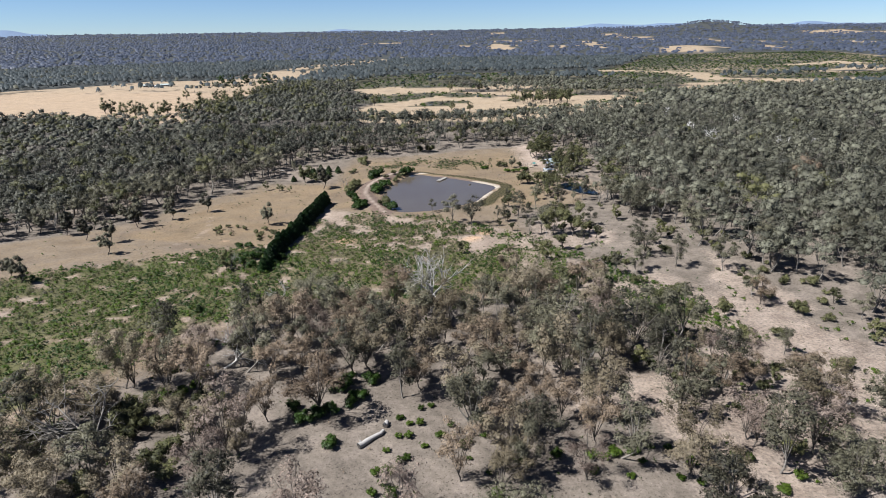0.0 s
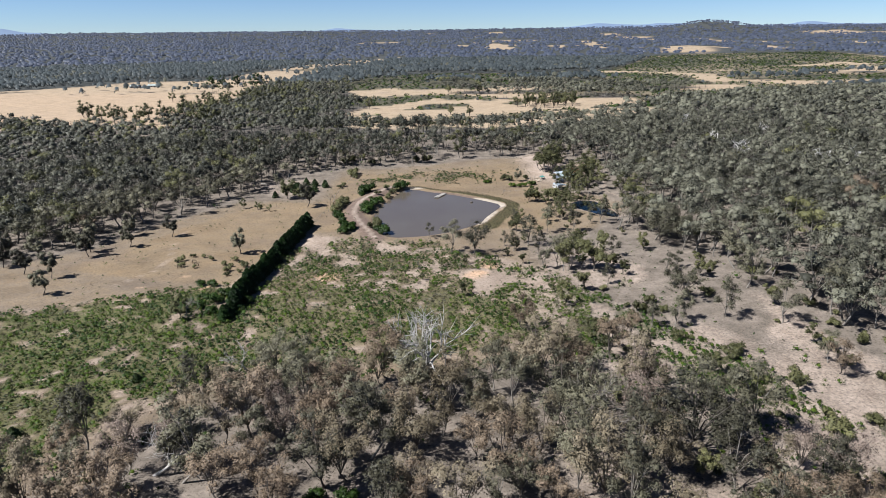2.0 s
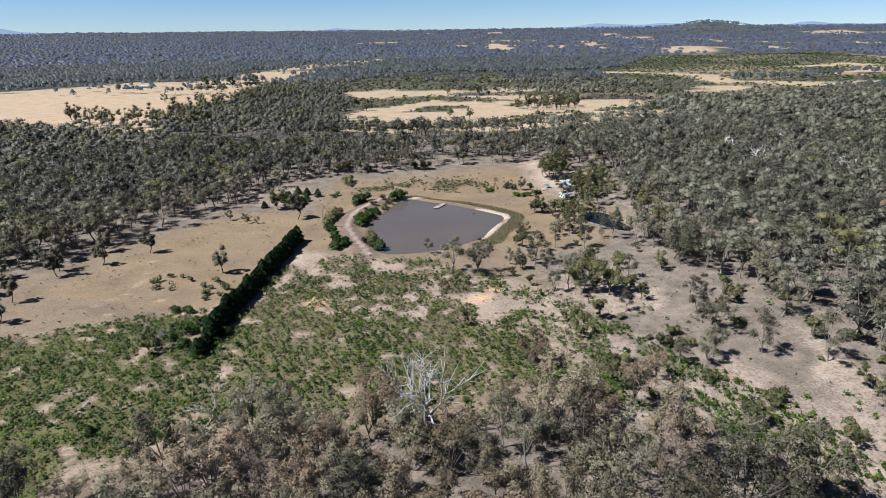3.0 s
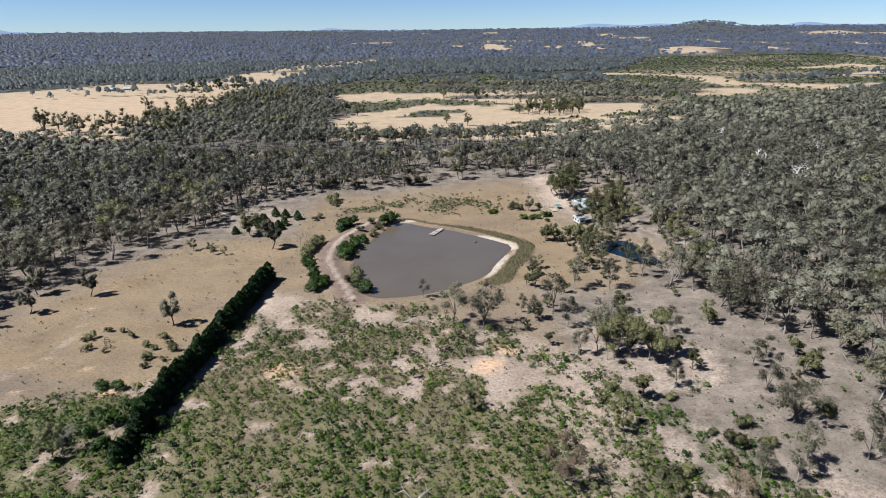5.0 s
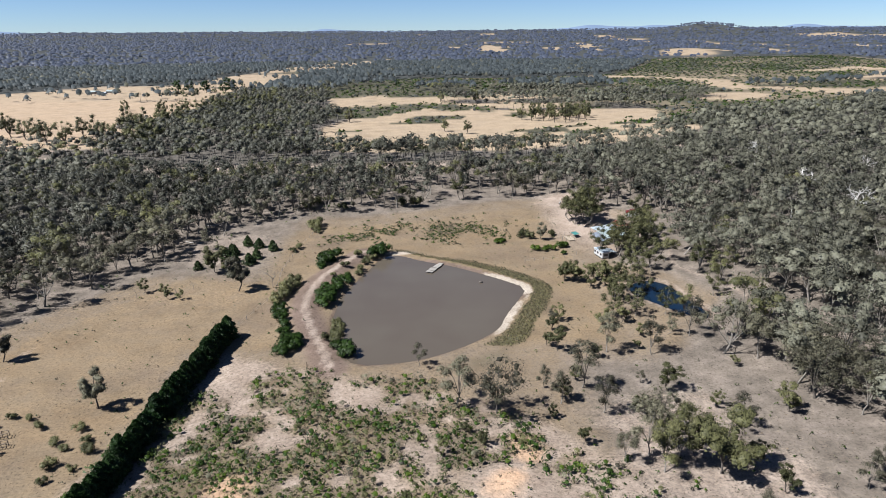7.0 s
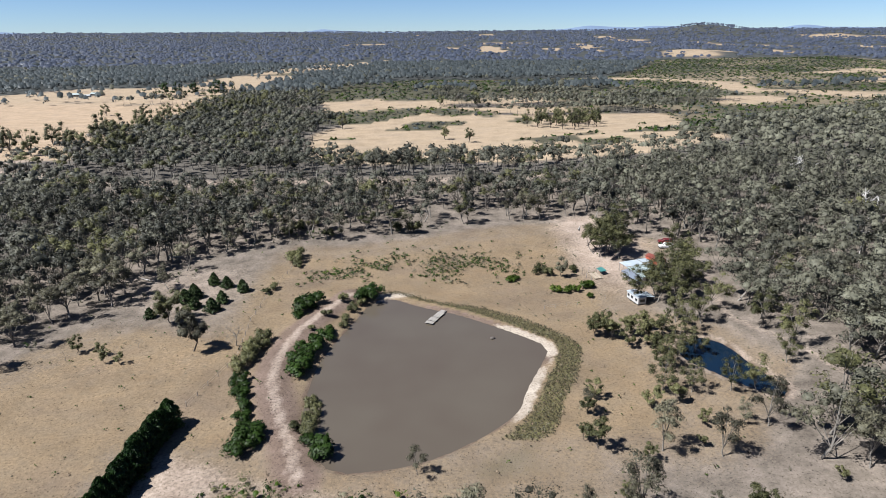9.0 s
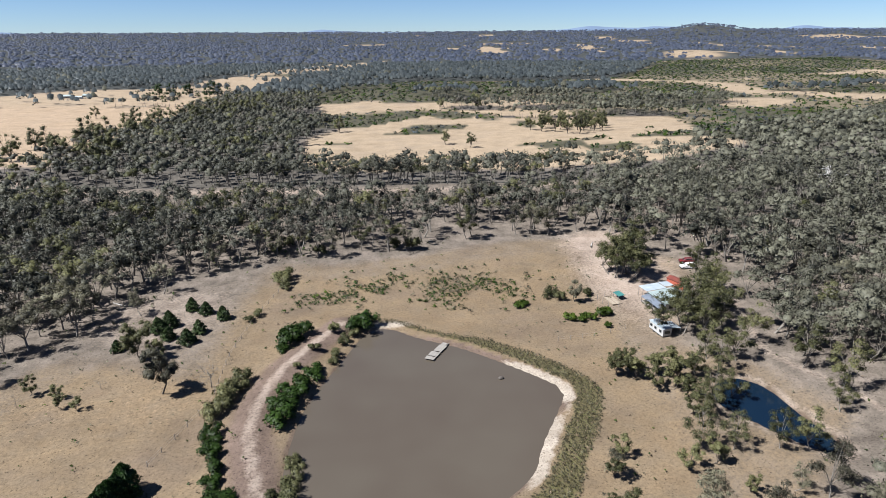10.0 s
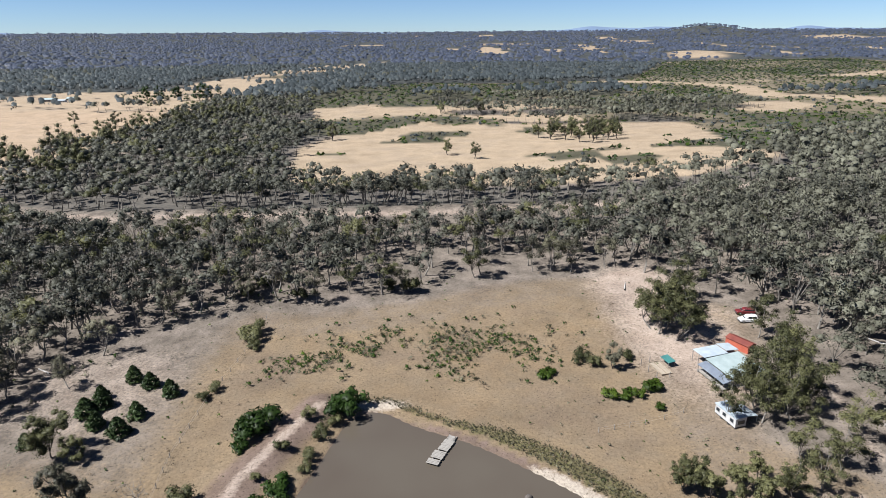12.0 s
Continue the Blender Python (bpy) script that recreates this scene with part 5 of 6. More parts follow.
dead_tree(-43, 152, 7, 7, 503, "small grey dead tree in green scrub", tilt=(0, -16, 0))
dead_tree(-68, 181, 6, 6, 504, "small bare leaning tree beside pale sand", tilt=(0, 14, 40), mat=bark_grey)
for k, (x, y, h) in enumerate([(158, 411, 17), (154, 362, 15), (148, 326, 17), (132, 334, 13), (182, 374, 16), (178, 305, 14), (186, 300, 14)]):
    dead_tree(x, y, h + 1, 10.5, 510 + k, "white dead tree rising above the forest canopy", rise=(1.3, 3.0), limbs=6, thick=0.03, lean=0.06, mat=wood_white)
dead_tree(-48, 304, 8, 6, 520, "thin leafless grey tree on dry grass", mat=bark_grey, limbs=9, thick=0.012)
for k, (x, y) in enumerate([(-81, 302), (-76, 300), (-73, 305), (-88, 299)]):
    dead_tree(x, y, 3.6, 2.6, 530 + k, "thin bare grey sapling on dry grass", mat=bark_grey, limbs=5, thick=0.012)


def log_thing(x, y, length, r, turn, label, seed):
    rng = np.random.default_rng(seed)
    n = 7
    pts = np.stack([np.linspace(-length / 2, length / 2, n), rng.normal(size=n) * r * 0.25, np.full(n, r * 0.8)], 1)
    base = new("fallen_log")
    base.matrix_basis = pose(x, y, float(height(x, y)), 0, 0, turn)
    part("log", mesh_np("log", *tube(pts, r * np.linspace(1.15, 0.75, n) * rng.uniform(0.9, 1.1, n), 9), wood_dead, flat=False), base)
    stub = tube([pts[1], pts[1] + (-0.3, length * 0.10, r * 1.4)], [r * 0.5, r * 0.3], 6)
    part("branch_stub", mesh_np("stub", *stub, wood_dead, flat=False), base)
    # a dark disc caps the log, standing in for shade in the hollow
    bm = bmesh.new()
    bmesh.ops.create_cone(bm, cap_ends=True, segments=9, radius1=r * 0.9, radius2=r * 0.7, depth=0.12, matrix=Matrix.Translation((-length / 2, 0, r * 0.8)) @ Matrix.Rotation(1.57, 4, "Y"))
    part("hollow_shade", bm_mesh(bm, "hollow", bark_dark), base, "dark disc in place of the shaded hollow")
    return tagged(base, label, "log")


log_thing(-13, 89.5, 6.2, 0.48, 47, "thick bleached fallen log on pale bare ground", 601)
log_thing(-10.6, 94, 1.5, 0.5, 80, "short hollow log butt beside a longer log", 602)
for k, (x, y, w) in enumerate([(-91, 353, 150), (-88, 371, 20), (-20, 150, 100), (36, 120, 60), (80, 96, 40), (98, 330, 15), (106, 345, 120), (60, 388, 70)]):
    log_thing(x, y, 4.5 + (k % 3), 0.2, w, "thin grey fallen branch on leaf litter", 610 + k)


# ======== built things ========
def ribbed(name, low, high, rough=0.35, metal=0.5, rib=11.0):
    """Corrugated sheet: fine ribs, rust streaks and dull patches."""
    m, n, l, s = material(name)
    coords = n.new("ShaderNodeTexCoord").outputs["Object"]
    wave = n.new("ShaderNodeTexWave")
    wave.wave_type, wave.bands_direction = "BANDS", "X"
    wave.inputs["Scale"].default_value, wave.inputs["Distortion"].default_value = rib / 6.28, 0.0
    l.new(coords, wave.inputs["Vector"])
    patch = noise_node(n, l, coords, 0.5, 4)
    col = ramp(n, l, patch, [(0.35, low), (0.65, high)])
    l.new(col, s.inputs["Base Color"])
    s.inputs["Roughness"].default_value, s.inputs["Metallic"].default_value = rough, metal
    bump(n, l, s, wave.outputs["Fac"], 0.5, 0.03)
    return m


roof_zinc = ribbed("pale zinc roofing", (0.275, 0.325, 0.360), (0.363, 0.409, 0.441), metal=0.25, rough=0.5)
roof_green = ribbed("faded grey-green roofing", (0.198, 0.246, 0.244), (0.259, 0.308, 0.307), metal=0.1, rough=0.5)
roof_dark = ribbed("dark grey verandah roofing", (0.10, 0.12, 0.15), (0.15, 0.17, 0.20), metal=0.1, rough=0.4)
roof_red = ribbed("rust-red roofing", (0.092, 0.016, 0.011), (0.139, 0.032, 0.019), metal=0.0, rough=0.6)
paint_white = plain_material("white wall paint", (0.360, 0.360, 0.349), (0.437, 0.437, 0.426), 1.0, 0.6, relief=0.05)
paint_red = plain_material("red steel paint", (0.28, 0.06, 0.04), (0.36, 0.10, 0.06), 1.0, 0.5, relief=0.05)
paint_dark = plain_material("dark paint", (0.03, 0.03, 0.035), (0.06, 0.06, 0.065), 1.5, 0.4, relief=0.05)
car_white = plain_material("white car paint", (0.555, 0.555, 0.562), (0.615, 0.615, 0.622), 0.6, 0.22, relief=0.0)
car_red = plain_material("dark red car paint", (0.085, 0.012, 0.014), (0.13, 0.02, 0.022), 0.6, 0.25, relief=0.0)
rubber = plain_material("black rubber", (0.015, 0.015, 0.015), (0.03, 0.03, 0.03), 3, 0.8, relief=0.1)
steel = plain_material("dull steel", (0.35, 0.35, 0.36), (0.5, 0.5, 0.5), 2, 0.4, 0.8, relief=0.05)
timber_grey = plain_material("weathered grey planks", (0.143, 0.129, 0.116), (0.250, 0.237, 0.214), 2.0, 0.85, relief=0.4)
timber_tan = plain_material("weathered tan timber", (0.161, 0.125, 0.090), (0.246, 0.201, 0.147), 2.0, 0.85, relief=0.4)
cloth_teal = plain_material("faded teal awning", (0.015, 0.084, 0.080), (0.025, 0.126, 0.118), 1.0, 0.7, relief=0.1)
sand = plain_material("pale sand fill", (0.205, 0.169, 0.129), (0.259, 0.218, 0.169), 2.0, 0.95, relief=0.5)
glass, gn, gl, gs = material("dark window glass")
gs.inputs["Base Color"].default_value, gs.inputs["Roughness"].default_value = (0.02, 0.025, 0.03, 1), 0.05


def thing(name, x, y, z, turn, label, category, group=""):
    ob = new(name)
    ob.matrix_basis = pose(x, y, z, 0, 0, turn)
    return tagged(ob, label, category, group=group)


def boxes(name, parent, mat, dims, label="", bevel=0.0, m=Matrix()):
    """One part made of boxes."""
    bm = bmesh.new()
    for d in dims:
        box(bm, *d, m=m)
    return part(name, bm_mesh(bm, name, mat, bevel), parent, label)


def slab(name, parent, mat, corners, thick, label=""):
    """A sloping roof sheet from four upper corners."""
    bm = bmesh.new()
    a = [bm.verts.new(c) for c in corners]
    b = [bm.verts.new((c[0], c[1], c[2] - thick)) for c in corners]
    bm.faces.new(a)
    bm.faces.new(b[::-1])
    for i in range(4):
        bm.faces.new((a[i], b[i], b[(i + 1) % 4], a[(i + 1) % 4]))
    return part(name, bm_mesh(bm, name, mat), parent, label)


def window(parent, x0, z0, x1, z1, y, face, axis="y"):
    """A framed pane set in a wall that faces along the axis."""
    t = 0.05 * face
    if axis == "y":
        frame_dims = [(x0 - 0.06, y - 0.03, z0 - 0.06, x1 + 0.06, y + 0.03 + abs(t), z0), (x0 - 0.06, y - 0.03, z1, x1 + 0.06, y + 0.03 + abs(t), z1 + 0.06),
                      (x0 - 0.06, y - 0.03, z0, x0, y + 0.03 + abs(t), z1), (x1, y - 0.03, z0, x1 + 0.06, y + 0.03 + abs(t), z1)]
        pane = [(x0, y - 0.02 + t, z0, x1, y + 0.02 + t, z1)]
    else:
        frame_dims = [(y - 0.08, x0 - 0.06, z0 - 0.06, y + 0.08, x1 + 0.06, z0), (y - 0.08, x0 - 0.06, z1, y + 0.08, x1 + 0.06, z1 + 0.06),
                      (y - 0.08, x0 - 0.06, z0, y + 0.08, x0, z1), (y - 0.08, x1, z0, y + 0.08, x1 + 0.06, z1)]
        pane = [(y - 0.02 + t, x0, z0, y + 0.02 + t, x1, z1)]
    w = boxes("window", parent, steel, frame_dims)
    boxes("pane", w, glass, pane)


# farmhouse: local x runs across, local y towards the back
gz = float(height(67, 340)) - 0.15
house = thing("farmhouse", 64.0, 342.0, gz, 12, "low white farmhouse with pale corrugated roofs and dark verandah", "house")
boxes("wall", house, paint_white, [(0.2, -8.6, 0, 0.35, -0.2, 2.45), (7.6, -8.6, 0, 7.75, -0.2, 3.0), (0.35, -8.6, 0, 7.6, -8.45, 2.5), (0.35, -0.35, 0, 7.6, -0.2, 2.5)], "white-painted wall")
boxes("floor_slab", house, timber_grey, [(-2.2, -9.0, 0.0, 7.8, 0.0, 0.18)], "low verandah floor")
slab("roof", house, roof_green, [(-0.2, -8.9, 2.55), (8.2, -8.9, 3.25), (8.2, 0.05, 3.25), (-0.2, 0.05, 2.55)], 0.12, "faded grey-green corrugated roof")
slab("carport_roof", house, roof_zinc, [(-0.4, 0.15, 2.75), (5.8, 0.15, 3.1), (5.8, 4.6, 3.0), (-0.4, 4.6, 2.65)], 0.08, "pale zinc carport roof")
slab("rear_roof", house, roof_zinc, [(5.95, 1.0, 3.25), (9.2, 1.0, 3.1), (9.2, 4.7, 3.0), (5.95, 4.7, 3.15)], 0.08, "pale zinc sheet roof")
slab("verandah_roof", house, roof_dark, [(-2.5, -9.3, 1.75), (-0.35, -9.3, 2.3), (-0.35, -0.4, 2.3), (-2.5, -0.4, 1.75)], 0.08, "dark grey verandah roof")
for y in (-9.1, -6.2, -3.4, -0.6):
    boxes("post", house, timber_grey, [(-2.4, y - 0.05, -0.2, -2.3, y + 0.05, 1.7)])
for x, y, h in ((-0.3, 4.4, 2.6), (2.7, 4.4, 2.75), (5.7, 4.4, 2.9), (-0.3, 2.2, 2.65), (6.1, 4.5, 3.0), (9.0, 4.5, 2.95), (9.0, 1.2, 3.0)):
    boxes("post", house, steel, [(x - 0.05, y - 0.05, -0.3, x + 0.05, y + 0.05, h - 0.1)])
for y in (-7.6, -4.2, -1.8):
    window(house, y - 0.6, 0.9, y + 0.6, 1.9, 0.22, -1, "x")
boxes("door", house, paint_dark, [(0.14, -6.3, 0.18, 0.22, -5.4, 2.1)], "dark house door")
window(house, 1.2, 0.9, 2.6, 2.0, -8.6, -1)
window(house, 4.6, 0.9, 6.2, 2.0, -8.6, -1)

# red shed
shed = thing("red_shed", 75.6, 349.4, float(height(75.6, 349.4)) - 0.1, 28, "rust-red corrugated steel shed behind the farmhouse", "shed")
boxes("wall", shed, paint_red, [(-1.4, -3.0, 0, -1.3, 3.0, 2.0), (1.3, -3.0, 0, 1.4, 3.0, 2.0), (-1.3, -3.0, 0, 1.3, -2.9, 2.0), (-1.3, 2.9, 0, 1.3, 3.0, 2.0)])
slab("roof_sheet", shed, roof_red, [(-1.6, -3.2, 2.02), (0, -3.2, 2.55), (0, 3.2, 2.55), (-1.6, 3.2, 2.02)], 0.06)
slab("roof_sheet", shed, roof_red, [(0.01, -3.2, 2.55), (1.6, -3.2, 2.02), (1.6, 3.2, 2.02), (0.01, 3.2, 2.55)], 0.06)
# solid dark panel on the closed wall imitates the shade of a doorway
boxes("door", shed, paint_dark, [(-0.7, -3.06, 0.05, 0.7, -3.01, 1.8)], "dark panel standing for the shaded shed doorway")

# white cabin with awning
cabin = thing("cabin", 60.6, 323.0, float(height(60.6, 323)) - 0.1, 14, "small white cabin with pale sheet roof and awning", "cabin")
boxes("body", cabin, paint_white, [(-1.3, -2.9, 0.45, 1.3, 2.9, 2.45)], "white-clad body", 0.06)
boxes("chassis", cabin, paint_dark, [(-1.1, -2.7, 0.2, 1.1, 2.7, 0.45), (-0.06, 2.7, 0.3, 0.06, 3.9, 0.42)], "dark steel chassis")
slab("roof", cabin, roof_zinc, [(-1.45, -3.05, 2.52), (1.45, -3.05, 2.6), (1.45, 3.05, 2.6), (-1.45, 3.05, 2.52)], 0.07, "pale zinc roof")
for y in (-1.9, 0.2, 2.0):
    window(cabin, y - 0.45, 1.25, y + 0.45, 1.95, -1.3, -1, "x")
window(cabin, -0.8, 1.1, 0.8, 1.9, -2.9, -1)
slab("awning", cabin, roof_zinc, [(1.5, -2.6, 2.35), (4.2, -2.6, 2.05), (4.2, 1.5, 2.05), (1.5, 1.5, 2.35)], 0.05, "pale awning sheet")
for x, y in ((4.1, -2.5), (4.1, 1.4)):
    boxes("post", cabin, steel, [(x - 0.04, y - 0.04, -0.4, x + 0.04, y + 0.04, 2.02)])
for y in (-1.0, 1.0):
    bm = bmesh.new()
    rod(bm, (-1.25, y, 0.32), (1.25, y, 0.32), 0.32, sides=12)
    part("wheel", bm_mesh(bm, "wheel", rubber), cabin)

# sand pen with a teal shade
pen_z = float(height(55.5, 344.5))
pen = thing("garden_pen", 55.4, 344.4, pen_z, 12, "timber-edged sand pen with a small teal shade roof", "pen")
boxes("sand_bed", pen, sand, [(-2.2, -2.8, -0.3, 0.6, 2.8, 0.12)], "pale sand bed")
for dims in ((-2.3, -2.9, -0.2, -2.15, 2.9, 0.3), (-0.9, -2.8, -0.2, -0.78, 2.8, 0.26), (0.55, -2.9, -0.2, 0.7, 2.9, 0.3), (-2.15, -2.9, -0.2, 0.55, -2.78, 0.3), (-2.15, 2.78, -0.2, 0.55, 2.9, 0.3)):
    boxes("edge_board", pen, timber_tan, [dims])
for x, y in ((0.9, -0.4), (2.5, -0.4), (0.9, 2.6), (2.5, 2.6)):
    boxes("post", pen, timber_grey, [(x - 0.05, y - 0.05, -0.3, x + 0.05, y + 0.05, 1.5)])
slab("shade_roof", pen, cloth_teal, [(0.75, -0.6, 1.45), (2.65, -0.6, 1.75), (2.65, 2.8, 1.75), (0.75, 2.8, 1.45)], 0.06, "faded teal shade roof")
for i, (x, y) in enumerate(((-3.8, -3.2), (-3.9, 0.0), (-4.0, 3.0), (-1.2, 3.9), (-1.0, -4.0))):
    boxes("fence_post", pen, timber_grey, [(x - 0.06, y - 0.06, -0.4, x + 0.06, y + 0.06, 1.35)])


# ======== jetty ========
jetty = thing("jetty", 5.2, 321.6, 0, 0, "weathered grey plank jetty standing in muddy water", "jetty")
jetty.matrix_basis = pose(5.2, 321.6, 0, 0, 0, -27)
board = bmesh.new()
box(board, -1.0, -0.16, -0.03, 1.0, 0.16, 0.03)
board_mesh = bm_mesh(board, "plank", timber_grey, 0.01)
jr = random.Random(4)
y = -0.2
while y > -9.2:
    half = 0.62 if y > -1.6 else (1.02 if y > -5.2 else 1.18)
    ob = part("plank", board_mesh, jetty)
    ob.matrix_basis = pose((0.0 if y > -5.2 else -0.18) + jr.uniform(-0.06, 0.06), y, 0.42 + jr.uniform(-0.012, 0.012), jr.uniform(-2, 2), jr.uniform(-1.2, 1.2), jr.uniform(-1.5, 1.5)) @ Matrix.Diagonal((half, 1, 1, 1))
    y -= 0.37 if jr.random() < 0.93 else 0.74
for x in (-0.75, 0.75):
    boxes("bearer", jetty, timber_grey, [(x - 0.06, -9.0, 0.2, x + 0.06, 0.2, 0.38)])
    for y in (-8.8, -6.0, -3.2, -0.6):
        bm = bmesh.new()
        rod(bm, (x, y, -1.9), (x, y, 0.38), 0.08)
        part("pile", bm_mesh(bm, "pile", timber_grey), jetty)


# ======== rock in the pond ========
bm = bmesh.new()
bmesh.ops.create_icosphere(bm, subdivisions=2, radius=1.0)
for w in bm.verts:
    w.co *= 1 + 0.28 * (noise.noise(w.co * 1.3) + 0.5 * noise.noise(w.co * 3.1))
    w.co = Vector((w.co.x * 0.75, w.co.y * 0.55, w.co.z * 0.42))
rock = new("rock", bm_mesh(bm, "rock", bark_dark, soft=True))
rock.matrix_basis = pose(17.2, 304.5, 0.08, 0, 0, 25)
tagged(rock, "small dark wet rock breaking the muddy water", "rock")


# ======== parked cars ========
def loft(sections):
    """A closed body through cross-sections, each a list of points in order."""
    bm = bmesh.new()
    rings = [[bm.verts.new(p) for p in ring] for ring in sections]
    k = len(rings[0])
    for a, b in zip(rings, rings[1:]):
        for i in range(k):
            bm.faces.new((a[i], a[(i + 1) % k], b[(i + 1) % k], b[i]))
    bm.faces.new(rings[0][::-1])
    bm.faces.new(rings[-1])
    return bm


def car(x, y, turn, paint, label, tall=1.0, rear=-2.2):
    c = thing("car", x, y, float(height(x, y)) - 0.02, turn, label, "car", "parked cars")

    def ring(px, w, z0, z1):
        return [(px, -w, z0), (px, w, z0), (px, w, z1 - 0.1), (px, w - 0.12, z1), (px, -w + 0.12, z1), (px, -w, z1 - 0.1)]

    part("body", bm_mesh(loft([ring(-2.35, 0.84, 0.42, 0.95), ring(-2.2, 0.91, 0.34, 1.04), ring(1.0, 0.92, 0.32, 1.06), ring(2.1, 0.88, 0.34, 0.98), ring(2.35, 0.78, 0.42, 0.8)]), "body", paint), c)
    top = 1.72 * tall
    part("cabin", bm_mesh(loft([ring(rear, 0.84, 1.0, 1.12), ring(rear + 0.28, 0.74, 1.0, top), ring(0.35, 0.74, 1.0, top), ring(1.15, 0.82, 1.0, 1.12)]), "cabin", paint, soft=False), c)
    for s in (-1, 1):
        boxes("side_window", c, glass, [(rear + 0.42, s * 0.80 - 0.03, 1.12, -0.75, s * 0.80 + 0.03, top - 0.16), (-0.65, s * 0.80 - 0.03, 1.12, 0.3, s * 0.80 + 0.03, top - 0.16)], "dark side glass")
        boxes("headlight", c, steel, [(2.24, s * 0.62 - 0.14, 0.68, 2.33, s * 0.62 + 0.14, 0.82)])
        boxes("tail_light", c, paint_red, [(-2.38, s * 0.72 - 0.08, 0.7, -2.3, s * 0.72 + 0.08, 0.96)])
        boxes("mirror", c, paint, [(0.75, s * 1.0 - 0.08, 1.0, 0.85, s * 1.0 + 0.08, 1.14)])
        boxes("roof_rail", c, steel, [(rear + 0.4, s * 0.62 - 0.02, top, 0.2, s * 0.62 + 0.02, top + 0.06)])
    slab("windscreen", c, glass, [(0.38, -0.66, top - 0.06), (1.12, -0.72, 1.16), (1.12, 0.72, 1.16), (0.38, 0.66, top - 0.06)], 0.03, "dark windscreen")
    boxes("rear_window", c, glass, [(rear - 0.02, -0.6, 1.14, rear + 0.12, 0.6, top - 0.2)])
    boxes("bumper", c, paint_dark, [(2.28, -0.8, 0.36, 2.44, 0.8, 0.58), (-2.46, -0.8, 0.36, -2.3, 0.8, 0.58)])
    for wx in (-1.4, 1.42):
        for s in (-1, 1):
            bm = bmesh.new()
            rod(bm, (wx, s * 0.70, 0.36), (wx, s * 0.95, 0.36), 0.37, sides=18)
            wheel = part("wheel", bm_mesh(bm, "tyre", rubber), c)
            bm = bmesh.new()
            rod(bm, (wx, s * 0.94, 0.36), (wx, s * 0.965, 0.36), 0.23, sides=14)
            part("rim", bm_mesh(bm, "rim", steel), wheel)


car(83.4, 361.2, 178, car_white, "clean white four-wheel-drive parked on bare dirt", 1.05)
car(84.6, 365.2, 172, car_red, "dark red station wagon parked under trees", 0.95)


# ======== far farm buildings ========
def far_house(x, y, w, d, h, turn, wall, roof, label):
    b = thing("farm_building", x, y, float(height(x, y)) - 0.2, turn, label, "farm building", "far farm buildings")
    boxes("wall", b, wall, [(-w / 2, -d / 2, 0, w / 2, d / 2, h)])
    slab("roof", b, roof, [(-w / 2 - 0.4, -d / 2 - 0.4, h), (w / 2 + 0.4, -d / 2 - 0.4, h), (w / 2 + 0.4, 0, h + d * 0.22), (-w / 2 - 0.4, 0, h + d * 0.22)], 0.1)
    slab("roof", b, roof, [(-w / 2 - 0.4, 0.01, h + d * 0.22), (w / 2 + 0.4, 0.01, h + d * 0.22), (w / 2 + 0.4, d / 2 + 0.4, h), (-w / 2 - 0.4, d / 2 + 0.4, h)], 0.1)
    for k in range(3):
        px = -w / 3 + k * w / 3
        boxes("window", b, glass, [(px - 0.7, -d / 2 - 0.04, 1.0, px + 0.7, -d / 2 + 0.02, 2.1)])


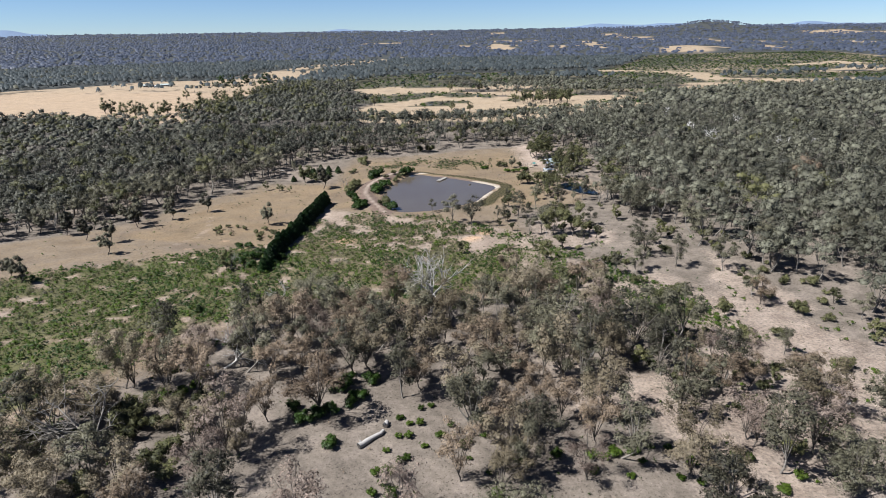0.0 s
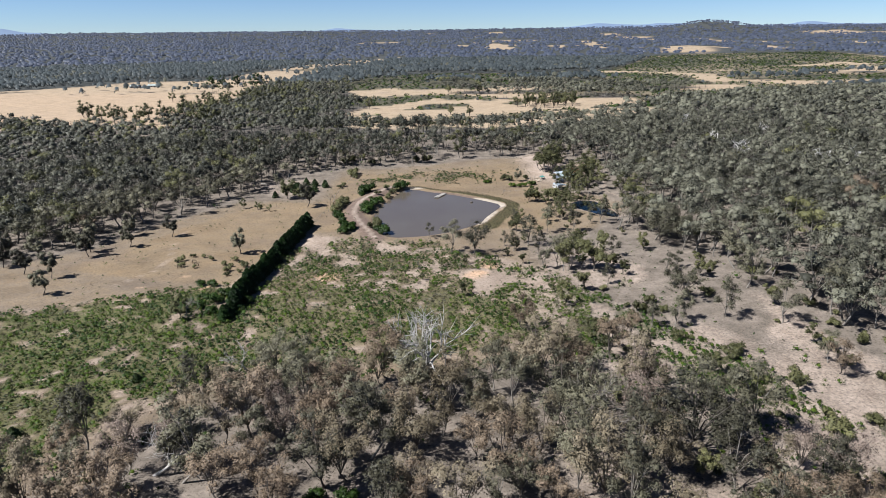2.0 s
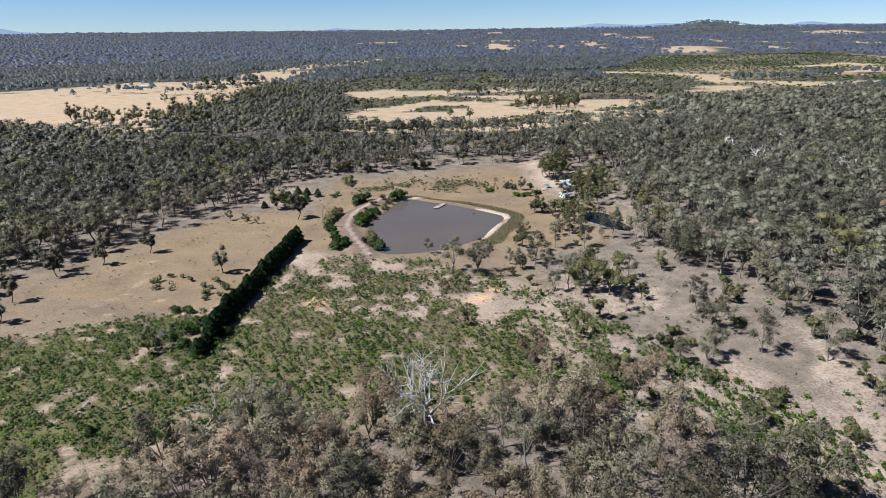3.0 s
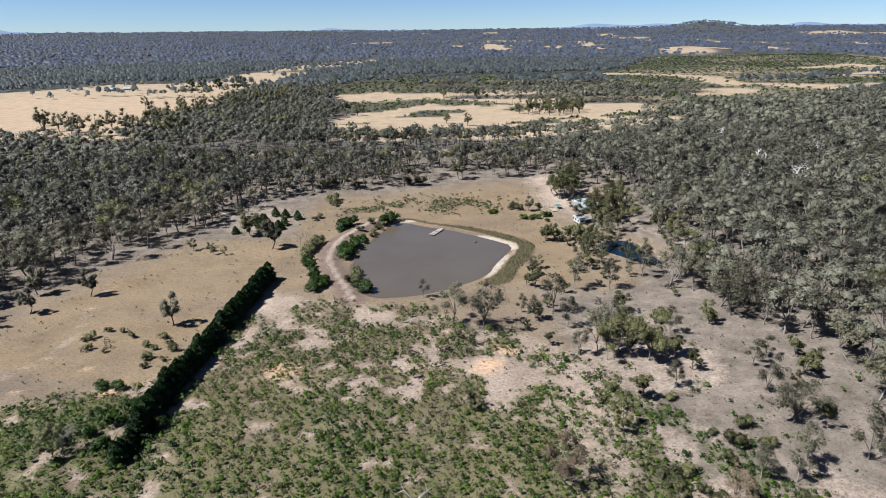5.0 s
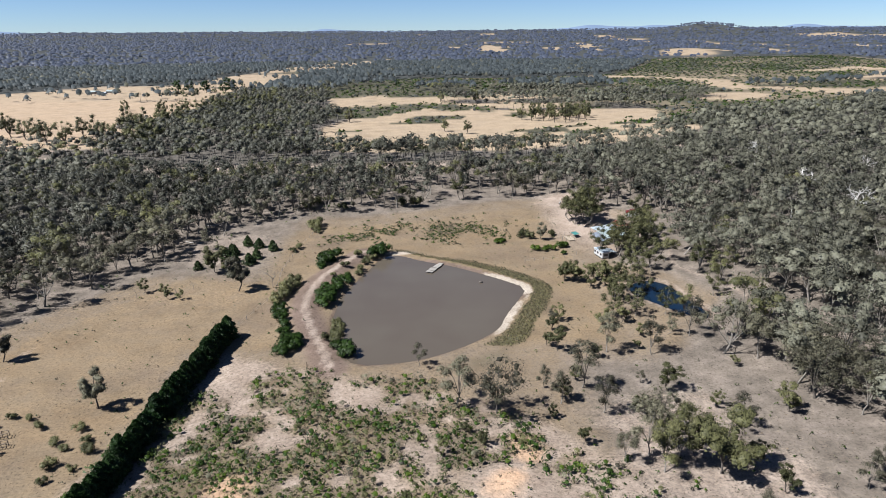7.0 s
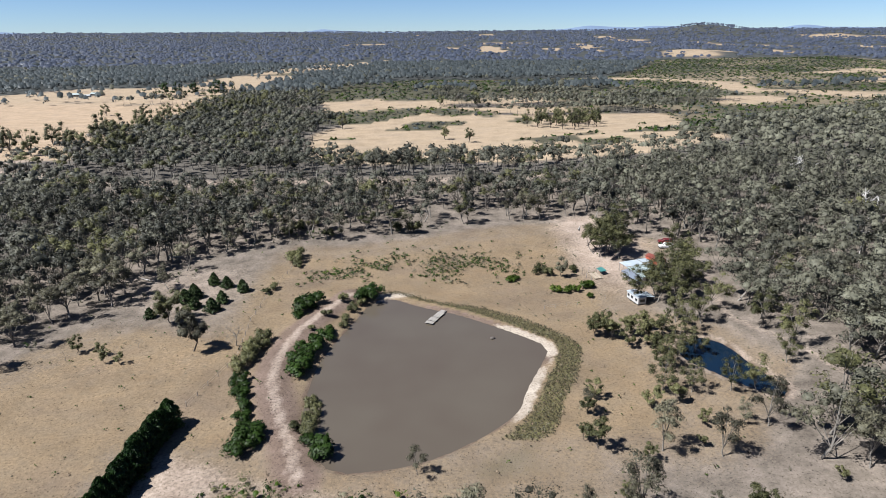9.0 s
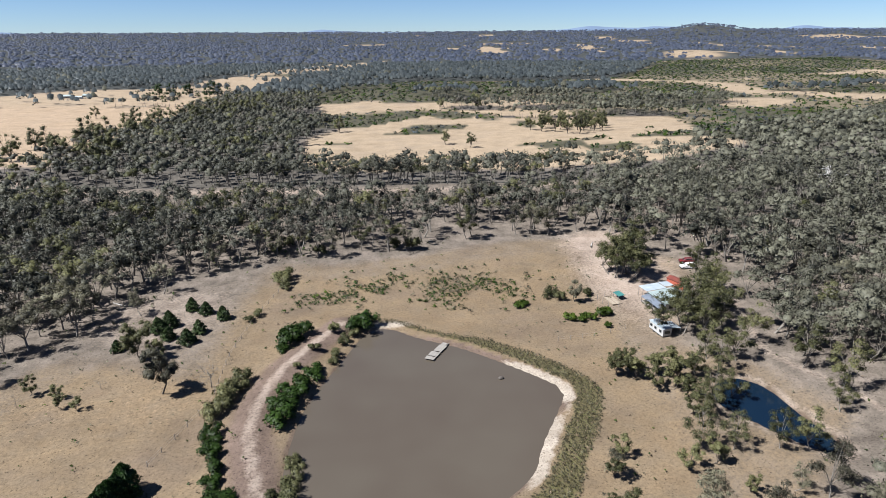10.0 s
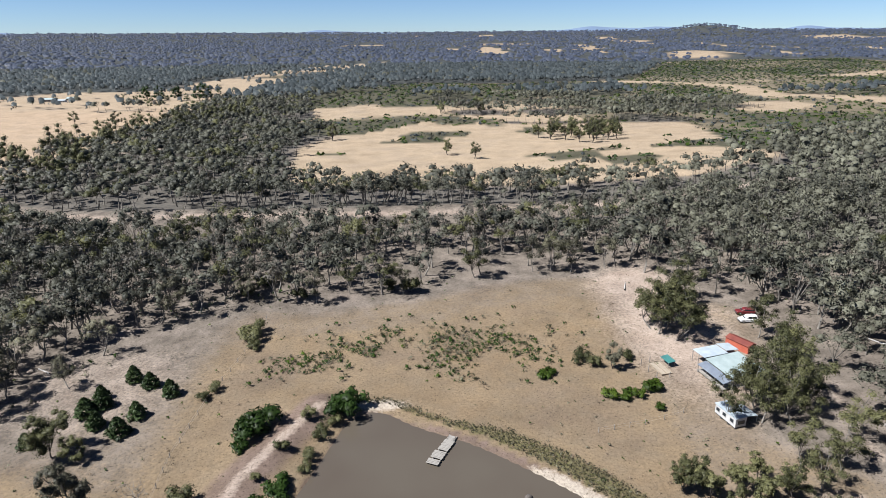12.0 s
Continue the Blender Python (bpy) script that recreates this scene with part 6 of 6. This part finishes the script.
far_house(-466, 1033, 15, 8, 2.8, 5, timber_grey, roof_green, "white farmhouse with a green roof among field trees")
far_house(-444, 1045, 14, 8, 2.8, -4, timber_grey, roof_green, "pale shed with a faded green roof beside a field")
far_house(-447, 1024, 9, 5, 2.4, 2, paint_white, roof_zinc, "small white shed at a field's edge")
far_house(-361, 1690, 16, 8, 3.2, 3, paint_white, roof_zinc, "distant white farm shed at a field's edge")
far_house(-270, 1740, 26, 10, 3.6, -5, paint_white, roof_dark, "distant dark-roofed farmhouse among trees")
far_house(720, 2230, 22, 10, 4.0, 0, paint_white, roof_zinc, "distant white shed below pale hills")
far_house(130, 1130, 14, 6, 3.0, 4, paint_white, roof_green, "distant green-roofed shed among trees")


# ======== fence and tree guards ========
def fence(line, gap, label):
    f = new("fence")
    f.matrix_basis = pose(0, 0, 0)
    bm = bmesh.new()
    rod(bm, (0, 0, -0.4), (0, 0, 1.25), 0.07, 0.06, 6)
    post_mesh = bm_mesh(bm, "post", timber_grey)
    heads = []
    for (x0, y0), (x1, y1) in zip(line, line[1:]):
        n = max(1, round(math.hypot(x1 - x0, y1 - y0) / gap))
        for k in range(n):
            x, y = x0 + (x1 - x0) * k / n, y0 + (y1 - y0) * k / n
            part("post", post_mesh, f).location = (x, y, float(height(x, y)))
            heads.append((x, y, float(height(x, y))))
    for z in (0.55, 1.1):
        v, faces = tube([(x, y, g + z) for x, y, g in heads], [0.012] * len(heads), 3)
        part("wire", mesh_np("wire", v, faces, steel), f)
    return tagged(f, label, "fence")


fence([(-51, 277), (-46, 297), (-48, 318), (-47, 341), (-44, 362), (-43, 380)], 4.5, "old wire fence with grey wooden posts on dry grass")
fence([(34, 322), (44, 324), (53, 327), (57, 331)], 4.0, "low wire garden fence with grey wooden posts")

for x, y in ((-83, 229), (-86, 223.5), (-81, 225.5)):
    g = thing("tree_guard", x, y, float(height(x, y)), 20, "small timber guard frame round a planted seedling", "tree guard", "tree guards in the paddock")
    for sx in (-0.6, 0.6):
        for sy in (-0.6, 0.6):
            boxes("post", g, timber_tan, [(sx - 0.05, sy - 0.05, -0.3, sx + 0.05, sy + 0.05, 1.3)])
    for z in (0.5, 1.15):
        for s in (-0.62, 0.62):
            boxes("rail", g, timber_tan, [(-0.65, s - 0.03, z, 0.65, s + 0.03, z + 0.1)])
            boxes("rail", g, timber_tan, [(s - 0.03, -0.58, z, s + 0.03, 0.58, z + 0.1)])
